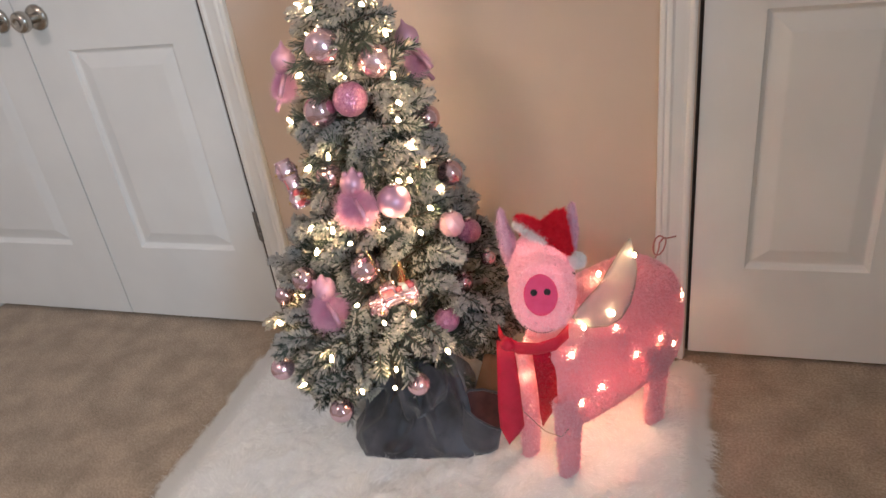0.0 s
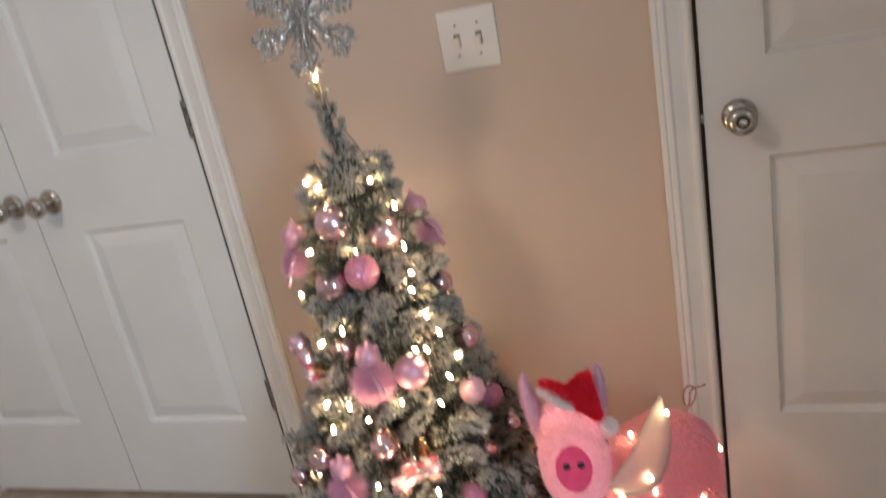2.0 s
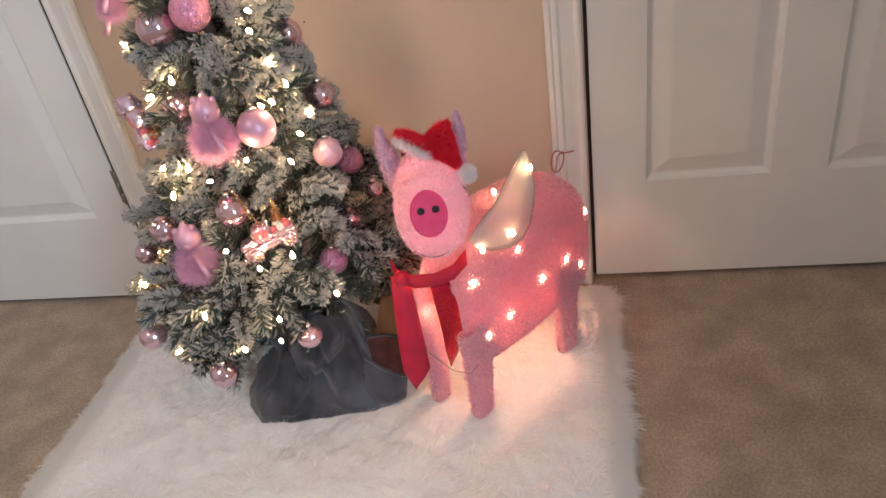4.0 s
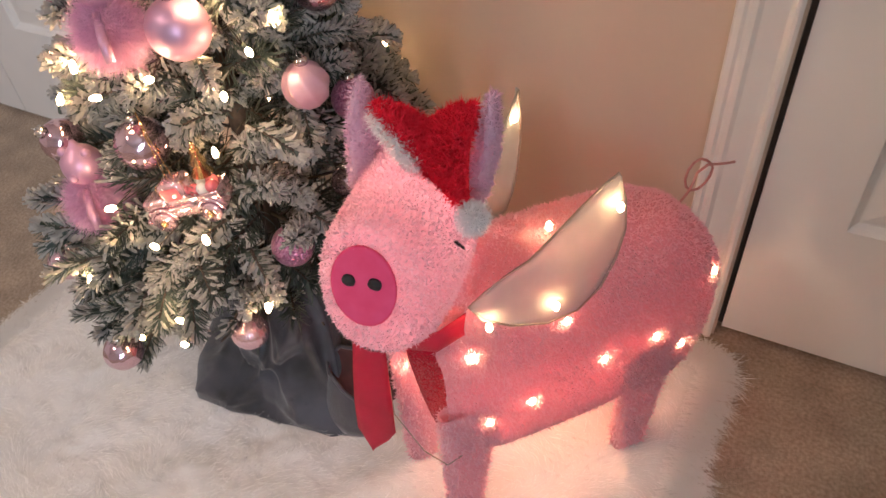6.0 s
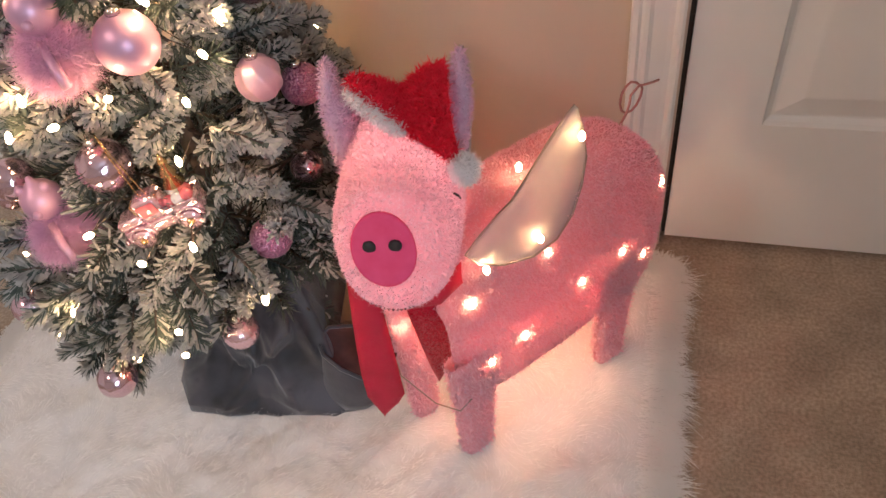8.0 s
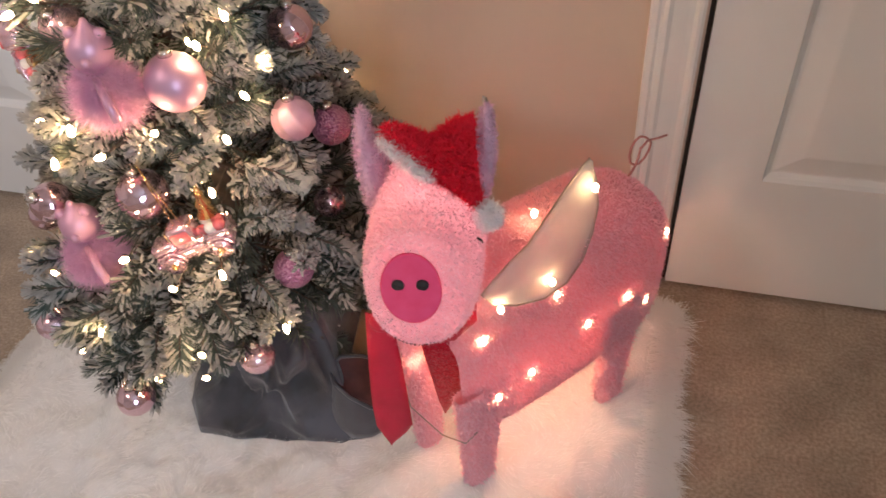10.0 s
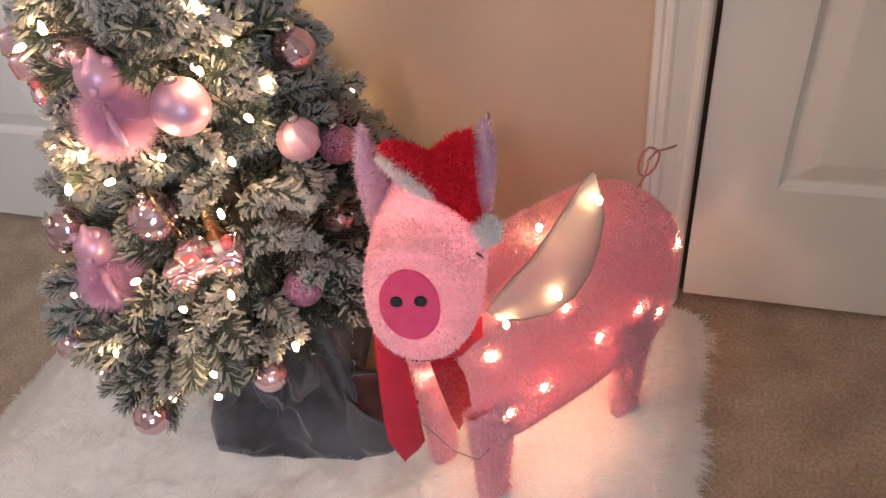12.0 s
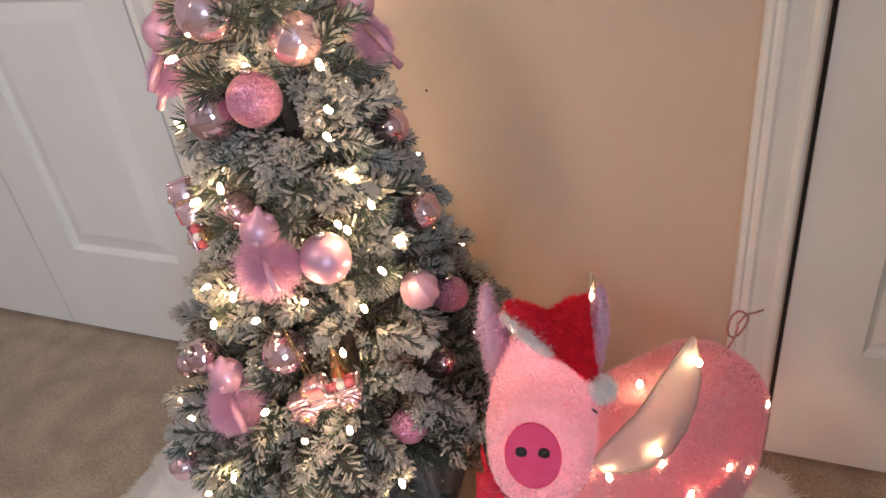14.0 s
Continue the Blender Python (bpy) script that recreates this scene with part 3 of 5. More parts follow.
for (px, py), (dx, dy) in rim:
    inward = 0.045 * nrng.random() ** 1.5
    px, py = px - dx * inward, py - dy * inward
    tuft_len = 0.7 + 0.9 * max(0.0, 0.5 + noise.noise((px * 38, py * 38, 1.7)))
    l = (0.016 + 0.016 * nrng.random()) * tuft_len + inward * 0.4
    j = nrng.normal(0, 0.38)
    ex, ey = dx - dy * j, dy + dx * j
    z = rug_height(px, py) + 0.001
    o = len(rim_v)
    w = 0.0006
    zm = max(0.004, z + 0.010 * nrng.random() - 0.002)
    rim_v += [(px - dy * w, py + dx * w, z), (px + dy * w, py - dx * w, z), (px + ex * l * 0.6 + dy * w, py + ey * l * 0.6 - dx * w, zm), (px + ex * l * 0.6 - dy * w, py + ey * l * 0.6 + dx * w, zm), (px + ex * l, py + ey * l, 0.0025)]
    rim_f += [(o, o + 1, o + 2, o + 3), (o + 3, o + 2, o + 4)]
part("fringe", (rim_v, rim_f), RUG_FUR, rug, "ragged fur edge", kind="stuff")
RUG_TOP = 0.03

# ---- tree ----
TX, TY = -0.084, 1.84
PROFILE = [(0.12, 0.20), (0.22, 0.278), (0.35, 0.280), (0.45, 0.244), (0.6, 0.178), (0.75, 0.150), (0.9, 0.124), (0.98, 0.080), (1.04, 0.04), (1.15, 0.015)]


BALLS = [
    ("pearl", 0.032, -0.001, 1.726, 0.629, 0),
    ("glitter", 0.032, -0.064, 1.752, 0.821, 0),
    ("leaf", 0.031, -0.098, 1.750, 0.920, 0),
    ("leaf", 0.031, -0.025, 1.801, 0.876, 0),
    ("mirror", 0.031, -0.125, 1.745, 0.803, 0),
    ("mirror", 0.026, 0.030, 1.885, 0.735, 0),
    ("swirl", 0.026, 0.072, 1.858, 0.628, 0),
    ("leaf", 0.026, -0.140, 1.752, 0.668, 30),
    ("facet", 0.027, 0.082, 1.798, 0.544, 0),
    ("glitter", 0.026, 0.098, 1.855, 0.498, 0),
    ("swirl", 0.030, -0.068, 1.683, 0.501, 0),
    ("swirl", 0.025, -0.200, 1.672, 0.478, 40),
    ("mirror", 0.022, 0.075, 1.845, 0.376, 0),
    ("glitter", 0.026, 0.069, 1.728, 0.360, 0),
    ("rib", 0.025, -0.291, 1.644, 0.263, 0),
    ("swirl", 0.025, -0.130, 1.577, 0.224, 0),
    ("rib", 0.0242, 0.007, 1.672, 0.229, 0),
    ("mirror", 0.022, -0.288, 1.720, 0.403, 0),
    ("swirl", 0.016, 0.135, 1.850, 0.437, 0),
]
HUNG = [(x, y, z, r) for _, r, x, y, z, _ in BALLS]
HUNG += [(-0.068, 1.702, 0.676, 0.024), (-0.062, 1.690, 0.625, 0.038), (-0.151, 1.654, 0.469, 0.024), (-0.155, 1.640, 0.415, 0.038), (0.010, 1.890, 0.893, 0.024), (0.014, 1.89, 0.845, 0.03), (-0.205, 1.792, 0.888, 0.024), (-0.21, 1.785, 0.845, 0.03)]
HUNG += [(-0.045, 1.662, 0.44, 0.03), (0.02, 1.678, 0.46, 0.03), (-0.235, 1.772, 0.64, 0.04), (0.006, 1.655, 0.20, 0.036)]


def tree_radius(z):
    return float(np.interp(z, [p[0] for p in PROFILE], [p[1] for p in PROFILE]))


def on_tree(azimuth, z, share=1.0):
    r = tree_radius(z) * share
    return Vector((TX + r * math.cos(radians(azimuth)), TY + r * math.sin(radians(azimuth)), z))


def tuft(seed, length, needles, nl, snow=1.0):
    """One flocked twig along +x: a brush of forward-swept needles in clumps, their outer parts thick with white flocking."""
    g = random.Random(seed)
    vs, fs, mi = [], [], []

    def needle(p, d, l, flocked):
        side = d.orthogonal().normalized()
        hook = Vector((g.uniform(-0.5, 0.8), g.uniform(-0.6, 0.6), g.uniform(-0.5, 0.6)))
        q = p + d * l * 0.42
        r = q + (d + hook * 0.45).normalized() * l * 0.40
        e = r + (d + hook * 1.1).normalized() * l * 0.22
        up = d.cross(side)
        o = len(vs)
        fat = g.uniform(0.9, 1.4)
        widths = (0.0007, 0.0014 * fat, 0.0018 * fat, 0.0013 * fat) if flocked else (0.0006, 0.0009, 0.0007, 0.0003)
        for c, w in zip((p, q, r, e), widths):
            for k in range(3):
                a = 2.094 * k
                vs.append(tuple(c + (side * math.cos(a) + up * math.sin(a)) * w))
        for s in range(3):
            for k in range(3):
                n = (k + 1) % 3
                fs.append((o + s * 3 + k, o + s * 3 + n, o + s * 3 + 3 + n, o + s * 3 + 3 + k))
                mi.append(1 if flocked and (s > 0 or g.random() < 0.4) else 0)
        fs.append((o + 9, o + 10, o + 11))
        mi.append(1 if flocked else 0)

    sv, sf = tube([(0, 0, 0), (length * 0.5, 0, 0.004), (length, 0, 0.002)], [0.0022, 0.0018, 0.0012], 5)
    fs += [tuple(f) for f in sf]
    vs += [tuple(v) for v in sv]
    mi += [2] * len(sf)
    clumps = [g.random() * 6.283 for _ in range(11)]
    for i in range(needles):
        t = (i + g.random()) / needles
        a = clumps[(i * 7 + int(t * 5)) % 11] + g.gauss(0, 0.3) + 1.7 * t
        lean = math.tan(radians(g.uniform(42, 80) * (1 - 0.5 * t * t)))
        d = Vector((1, lean * math.cos(a), lean * math.sin(a))).normalized()
        flocked = g.random() < snow * (0.97 if math.sin(a) > -0.35 else 0.72) * (0.62 + 0.38 * t)
        needle(Vector((length * t, 0, 0.004 * math.sin(3.14 * t))), d, nl * g.uniform(0.8, 1.15), flocked)
    for i in range(14):
        a = g.random() * 6.283
        lean = g.uniform(0.1, 0.7)
        needle(Vector((length, 0, 0.002)), Vector((1, lean * math.cos(a), lean * math.sin(a))).normalized(), nl * g.uniform(0.75, 1.0), g.random() < 0.85 * snow)
    me = mesh_of("branch", (vs, fs), [NEEDLE, FLOCK, BARK], False)
    me.polygons.foreach_set("material_index", mi)
    return me


tree = thing("christmas_tree", Matrix.Translation((TX, TY, RUG_TOP)), "small flocked artificial christmas tree with green needles", "christmas tree")
part("trunk", tube([(TX, TY, 0.03), (TX, TY, 0.4), (TX - 0.003, TY, 0.8), (TX - 0.008, TY - 0.01, 1.05), (TX - 0.012, TY - 0.03, 1.18)], [0.014, 0.013, 0.010, 0.006, 0.004], 10), BARK, tree)
TUFTS = [tuft(s, 0.054 + 0.006 * (s % 4), 170, 0.0195, (1.0, 0.95, 0.8, 1.0)[s % 4]) for s in range(8)]
GREENER = [tuft(60 + s, 0.064, 160, 0.0225, 0.42) for s in range(4)]
BARE = [tuft(40 + s, 0.085, 100, 0.028, 0.10) for s in range(3)]
SMALL = [tuft(20 + s, 0.045, 90, 0.017) for s in range(4)]


def branch(mesh, place, azimuth, rise, spin, scale=1.0):
    ob = new("branch", mesh)
    ob.parent = tree
    ob.matrix_basis = Matrix.Translation(Vector(place) - tree.matrix_basis.translation) @ pose(0, 0, 0, 0, 0, azimuth) @ pose(0, 0, 0, 0, -rise, 0) @ pose(0, 0, 0, spin, 0, 0) @ Matrix.Scale(scale, 4)
    return ob


INTO_ROOM = Vector((0.48, -0.65, 0.42)).normalized()


def clear_of_ornaments(tip, base):
    """False where a twig would cover an ornament from outside."""
    for x, y, zo, r in HUNG:
        c = Vector((x, y, zo))
        for q in (0.35, 0.7, 1.0, 1.3):
            if (base.lerp(tip, q) - c).length < r + 0.012:
                return False
        for q in (0.4, 0.8, 1.2):
            p = base.lerp(tip, q) - c
            along = p.dot(INTO_ROOM)
            if 0 < along < 0.22 and (p - INTO_ROOM * along).length < r * 0.8 + 0.006:
                return False
        away = Vector((x - TX, y - TY, 0))
        far = Vector((tip.x - TX, tip.y - TY, 0))
        if abs(tip.z - zo - 0.01) < r + 0.012 and far.length > away.length - 0.01 and away.angle(far, 0) * far.length < r + 0.014:
            return False
    return True


z = 0.19
while z < 1.0:
    r = tree_radius(z)
    n = max(6, int(2 * math.pi * r / 0.052))
    off = rng.random() * 360
    for k in range(n):
        az = off + 360 * (k + rng.uniform(-0.3, 0.3)) / n
        zz = z + rng.uniform(-0.02, 0.02)
        if abs((az + 62 + 180) % 360 - 180) < 20 and 0.68 < zz < 0.74:
            continue
        if abs((az + 50 + 180) % 360 - 180) < 38 and zz < 0.30:
            continue
        rise = rng.uniform(-32, 32) if zz > 0.25 else rng.uniform(-30, 10)
        turn = az + rng.uniform(-34, 34)
        out = Vector((math.cos(radians(turn)) * math.cos(radians(rise)), math.sin(radians(turn)) * math.cos(radians(rise)), math.sin(radians(rise))))
        tip = on_tree(az, zz, rng.uniform(0.92, 1.06))
        for trial in range(3):
            base = tip - out * 0.085
            if clear_of_ornaments(tip, base):
                branch(rng.choice(GREENER if zz < 0.26 + 0.18 * rng.random() else TUFTS), base, turn, rise, rng.uniform(-40, 40), rng.uniform(0.92, 1.15))
                break
            tip = tip - Vector((math.cos(radians(az)), math.sin(radians(az)), 0)) * 0.045
    z += 0.046
z = 0.20
while z < 0.96:
    n = max(4, int(2 * math.pi * tree_radius(z) * 0.74 / 0.085))
    off = rng.random() * 360
    for k in range(n):
        az = off + 360 * (k + rng.uniform(-0.3, 0.3)) / n
        if abs((az + 50 + 180) % 360 - 180) < 38 and z < 0.28:
            continue
        rise, turn = rng.uniform(-10, 40), az + rng.uniform(-25, 25)
        out = Vector((math.cos(radians(turn)) * math.cos(radians(rise)), math.sin(radians(turn)) * math.cos(radians(rise)), math.sin(radians(rise))))
        tip = on_tree(az, z + rng.uniform(-0.02, 0.02), 0.76)
        if clear_of_ornaments(tip, tip - out * 0.08):
            branch(rng.choice(TUFTS), tip - out * 0.08, turn, rise, rng.uniform(0, 360), rng.uniform(0.95, 1.15))
    z += 0.07
z = 0.16
while z < 0.95:
    r = tree_radius(z) * 0.6
    n = max(4, int(2 * math.pi * r / 0.075))
    off = rng.random() * 360
    for k in range(n):
        az = off + 360 * (k + rng.uniform(-0.3, 0.3)) / n
        p = on_tree(az, z + rng.uniform(-0.02, 0.02), 0.62)
        branch(rng.choice(BARE), p - Vector((math.cos(radians(az)), math.sin(radians(az)), 0)) * 0.07, az + rng.uniform(-30, 30), rng.uniform(-15, 40), rng.uniform(0, 360), 1.15)
    z += 0.065
for k in range(16):
    zz = 0.96 + 0.013 * k
    az = k * 137.5
    branch(rng.choice(SMALL), (TX - 0.004 - 0.01 * k / 16, TY - 0.03 * k / 16, zz - 0.015), az, 56 + rng.uniform(-15, 10), rng.uniform(0, 360), 1.05 - 0.034 * k)
for az, rise, zz, l in ((-30, 35, 0.965, 1.15), (-150, 8, 0.955, 1.3), (-170, 20, 0.96, 1.1), (20, 30, 0.96, 1.1)):
    branch(TUFTS[2], (TX, TY, zz), az, rise, 0, l)
# wire limbs from the stem to the tips
limbs = []
for k in range(70):
    zz = 0.12 + 0.84 * k / 70
    az = k * 137.5
    limbs.append(tube([(TX, TY, zz), tuple(on_tree(az, zz + 0.02, 0.7))], [0.0025, 0.0018], 4))
part("limb_wire", joined(limbs), BARK, tree, "dark wire limbs", kind="stuff")

# topper
TOP = Vector((-0.083, 1.795, 1.262))
topper = thing("snowflake_topper", Matrix.Translation((TOP.x, TOP.y, 1.17)), "silver glitter snowflake topper on the tip of the tree", "tree topper")
FACING = look(TOP, (0.47, 0.62, 1.30)) @ pose(0, 0, 0, 90, 0, 0)


def flake_arm(radius, thick, g):
    pieces = [tube([(0, 0, 0.008), (0, 0, radius * 0.62)], [thick * 1.1, thick], 5)]
    for f, s in ((0.42, 0.22), (0.52, 0.30), (0.62, 0.36), (0.72, 0.34), (0.82, 0.30), (0.92, 0.22)):
        for sg in (-1, 1):
            a, b = Vector((0, 0, radius * f)), Vector((sg * radius * s * 0.8, g.uniform(-0.006, 0.006), radius * (f + s * 0.55)))
            pieces.append(tube([a, b], thick * 0.8, 5))
            for q in (0.45, 0.75, 1.0):
                pieces.append(moved(ball(thick * 1.7, 4, 6), Matrix.Translation(a.lerp(b, q) + Vector((g.uniform(-1, 1), g.uniform(-1, 1), g.uniform(-1, 1))) * 0.003)))
    pieces.append(tube([(0, 0, radius * 0.6), (0, 0, radius * 1.0)], thick * 0.8, 5))
    for q in (0.5, 0.66, 0.8, 0.9, 1.0):
        pieces.append(moved(ball(thick * 2.0, 4, 6), Matrix.Translation((g.uniform(-0.003, 0.003), g.uniform(-0.004, 0.004), radius * q))))
    return joined(pieces)


for k in range(6):
    part("arm", moved(flake_arm(0.086, 0.0024, rng), FACING @ Matrix.Rotation(radians(60 * k + 8), 4, "Y")), SILVER_GLITTER, topper)
for k in range(26):
    w = radians(360 * k / 26)
    reach = 0.040 + 0.016 * (k % 3) / 2
    tip = FACING @ Vector((reach * math.cos(w), -0.030 + 0.016 * (k % 3), reach * math.sin(w)))
    part("petal", tube([TOP, TOP.lerp(tip, 0.45), tip], [0.0018, 0.0046, 0.0018], 4), SILVER_GLITTER, topper, smooth=False)
part("hub", moved(ball(0.010, 8, 12), Matrix.Translation(TOP)), SILVER_GLITTER, topper)
part("stem", tube([(TOP.x - 0.004, TOP.y + 0.012, 1.12), (TOP.x, TOP.y + 0.004, 1.20), TOP], 0.0025, 6), SILVER_GLITTER, topper)

# ---- ornaments ----
def bauble(kind, radius):
    """A ball hung from a cap and a wire loop; its origin is the ball's middle."""
    swirl = {"swirl": lambda w, t: 1 + 0.030 * (1 - abs(math.sin(5 * w + 8 * t))) ** 2, "rib": lambda w, t: 1 + 0.030 * abs(math.sin(11 * w + 1.5 * t)) * math.sin(math.pi * t),
             "leaf": lambda w, t: 1 + 0.045 * max(0, math.sin(7 * w + 3 * math.sin(6 * t))) ** 2 * abs(math.sin(5 * math.pi * t)), "facet": lambda w, t: 1 - 0.10 * abs(math.sin(4 * w + 6 * t)) * math.sin(math.pi * t)}
    mats = {"pearl": PEARL, "glitter": GLITTER_PINK, "mirror": SHINY, "swirl": SHINY, "rib": PALE, "leaf": PALE, "facet": MATTE_PINK}
    words = {"pearl": "satin pearl pink ball ornament hanging on the tree", "glitter": "pink glitter ball ornament hanging on the tree",
             "mirror": "shiny mirror pink ball ornament hanging on the tree", "swirl": "shiny pink ball ornament with swirled ridges on the tree",
             "rib": "pale pink ribbed glass ball ornament on the tree", "leaf": "pale pink ball ornament with embossed leaves on the tree",
             "facet": "matte pink ball ornament with cut facets on the tree"}
    ob = thing("ball_ornament", Matrix.Identity(4), words[kind], "ornament", "balls on the christmas tree")
    part("ball", ball(radius, 30 if kind in swirl else 20, 88 if kind in swirl else 40, swirl.get(kind)), mats[kind], ob, local=True)
    part("cap", lathe([(0.0075, radius * 0.965), (0.0075, radius * 0.965 + 0.006), (0.005, radius * 0.965 + 0.008)], 14), SILVER, ob, "silver cap", local=True)
    part("loop", tube([(0.004 * math.cos(a), 0, radius + 0.009 + 0.004 * math.sin(a)) for a in np.linspace(0, 6.283, 12, endpoint=False)], 0.0006, 5, True), SILVER, ob, local=True)
    return ob


first = {}


def hang(kind, radius, x, y, z, tilt=0):
    key = (kind, radius)
    if key not in first:
        first[key] = bauble(kind, radius)
        first[key].matrix_basis = pose(x, y, z, tilt, 6 * math.sin(x * 40), 40 * x)
        return first[key]
    return copy_thing(first[key], pose(x, y, z, tilt, 6 * math.sin(x * 40), 200 * x))


for ball_row in BALLS:
    hang(*ball_row)


def doll(m, skirt_turn, label, flip=1, full=1.0):
    """A dressed figure ornament as one plain mesh: round head with a pointed cap, beads, skirt of down, a rod of a leg."""
    vs, fs, mi = [], [], []

    def put(piece, k):
        o = len(vs)
        vs.extend([tuple(v) for v in piece[0]])
        fs.extend([tuple(i + o for i in f) for f in piece[1]])
        mi.extend([k] * len(piece[1]))

    put(lathe([(0.002, -0.024), (0.012, -0.0215), (0.0195, -0.014), (0.0235, -0.003), (0.0225, 0.008), (0.017, 0.0165), (0.009, 0.0225), (0.005, 0.027), (0.003, 0.032), (0.001, 0.036 if full < 1 else 0.033)], 28), 0)
    for sx in (-1, 1) if full == 1 else ():
        put(moved(ball(0.0062, 8, 12), Matrix.Translation((sx * 0.014, -0.004, 0.019))), 0)
    put(moved(ball(0.0055, 6, 10), Matrix.Translation((0, -0.0235, -0.004))), 0)
    for k in range(20):
        w = 6.283 * k / 20
        put(moved(ball(0.0017, 4, 6), Matrix.Translation((0.0155 * math.cos(w), 0.0155 * math.sin(w), -0.0225))), 0)
    core = moved(lathe([(0.009, 0.0), (0.018, -0.012), (0.025, -0.030), (0.020, -0.043), (0.005, -0.046)], 18), Matrix.Translation((0, 0, -0.024)) @ skirt_turn @ Matrix.Diagonal((full, full, 1, 1)))
    put(core, 1)
    put(pile(core, int(15000 * full ** 2), 0.0195 * full, 0.00042, droop=0.18, lean=0.85, flip=True, seed=len(first) + int(m.translation.z * 100)), 1)
    put(moved(tube([(0.004 * flip, -0.018, -0.024), (0.016 * flip, -0.040, -0.040), (0.024 * flip, -0.049, -0.056)], [0.0045, 0.0055, 0.005], 10), Matrix.Identity(4)), 0)
    put(moved(tube([(-0.004 * flip, 0.010, -0.06), (0.006 * flip, 0.008, -0.100)], [0.004, 0.005], 8), skirt_turn), 0)
    me = mesh_of("doll_ornament", (vs, fs), [PEARL, FEATHER])
    me.polygons.foreach_set("material_index", mi)
    ob = new("doll_ornament", me)
    ob.matrix_basis = m
    return tagged(ob, label, "ornament", "feather dolls on the christmas tree")


DOLL = "pink dancing figure ornament with a fluffy feather skirt on the tree"
doll(pose(-0.068, 1.702, 0.676, 0, 10, 25), pose(0, 0, 0, -8, -18, 0), DOLL)
doll(pose(-0.151, 1.654, 0.469, 0, 0, 20), pose(0, 0, 0, -10, -4, 0), DOLL)
doll(pose(0.010, 1.890, 0.893, 0, -8, 30), pose(0, 0, 0, 0, -14, 0), DOLL, 1, 0.62)
doll(pose(-0.205, 1.792, 0.888, 0, 6, 40), pose(0, 0, 0, 0, 10, 0), DOLL, -1, 0.62)


def truck(m, label):
    """A little glass pickup, nose to -x, with sweets and a tree in its bed."""
    t = thing("truck_ornament", m, label, "ornament", "trucks on the christmas tree")
    for nm, dims, bv in (("chassis", (-0.050, 0.050, -0.016, 0.016, -0.012, 0.003), 0.004), ("hood", (-0.050, -0.018, -0.0145, 0.0145, 0.0025, 0.016), 0.005),
                         ("cab", (-0.020, 0.012, -0.015, 0.015, 0.0025, 0.033), 0.006), ("bed_side", (0.0115, 0.047, -0.0155, -0.0125, 0.0025, 0.012), 0.001),
                         ("bed_side", (0.0115, 0.047, 0.0125, 0.0155, 0.0025, 0.012), 0.001), ("tailgate", (0.0465, 0.050, -0.0155, 0.0155, 0.0025, 0.0125), 0.001),
                         ("bumper", (-0.055, -0.0495, -0.017, 0.017, -0.012, -0.006), 0.002)):
        part(nm, boxed(*dims, bevel=bv), PALE, t, local=True)
    part("side_window", boxed(-0.014, 0.007, -0.0165, -0.0145, 0.013, 0.028, bevel=0.002), ROSE_GLASS, t, local=True)
    part("windscreen", boxed(-0.0215, -0.0195, -0.011, 0.011, 0.017, 0.030, bevel=0.001), GOLD, t, local=True)
    for x in (-0.031, 0.031):
        for s in (-1, 1):
            turn = Matrix.Translation((x, s * 0.0155, -0.011)) @ pose(0, 0, 0, 90 * s)
            w = part("wheel", moved(lathe([(0.0115, -0.005), (0.0125, -0.003), (0.0125, 0.003), (0.0105, 0.005), (0.007, 0.0035), (0.005, 0.005)], 22), turn), PALE, t, local=True)
            part("hubcap", moved(ball(0.0045, 6, 12), turn @ Matrix.Translation((0, 0, -0.005))), GOLD, w, local=True)
            part("wing_arch", moved(tube([(0.0155 * math.cos(a), 0.0155 * math.sin(a), 0) for a in np.linspace(-0.1, 3.24, 10)], 0.0025, 6), Matrix.Translation((x, s * 0.0155, -0.011)) @ pose(0, 0, 0, 90)), PALE, t, local=True)
    for x, y, mat in ((0.018, -0.004, ROSE_GLASS), (0.029, -0.005, WHITE_GLASS), (0.040, -0.004, ROSE_GLASS), (0.024, 0.007, WHITE_GLASS), (0.036, 0.007, ROSE_GLASS)):
        part("sweet", moved(ball(0.0075, 8, 14), Matrix.Translation((x, y, 0.013))), mat, t, local=True)
    part("little_tree", moved(lathe([(0.003, 0), (0.004, 0.012), (0.013, 0.014), (0.005, 0.028), (0.010, 0.029), (0.003, 0.042), (0.006, 0.043), (0.001, 0.055)], 12, lambda w, q: 1 + 0.2 * math.sin(6 * w)), Matrix.Translation((0.026, 0.010, 0.010)) @ pose(0, 0, 0, 0, 14, 0)), GOLD, t, "gold little tree", local=True)
    for dx in (-0.004, 0.004):
        part("hanging_thread", tube([(-0.004 + dx, 0, 0.032), (-0.006 + 0.5 * dx, 0.010, 0.070), (-0.010, 0.026, 0.105)], 0.0006, 5), GOLD, t, "thin gold thread", local=True)
    return t


truck(pose(-0.012, 1.672, 0.447, 0, -16, 22) @ Matrix.Scale(1.0, 4), "pale pink glass truck ornament carrying round sweets")
truck(pose(-0.235, 1.772, 0.640, 20, 62, -30), "pink glass truck ornament hanging nose up on the tree")

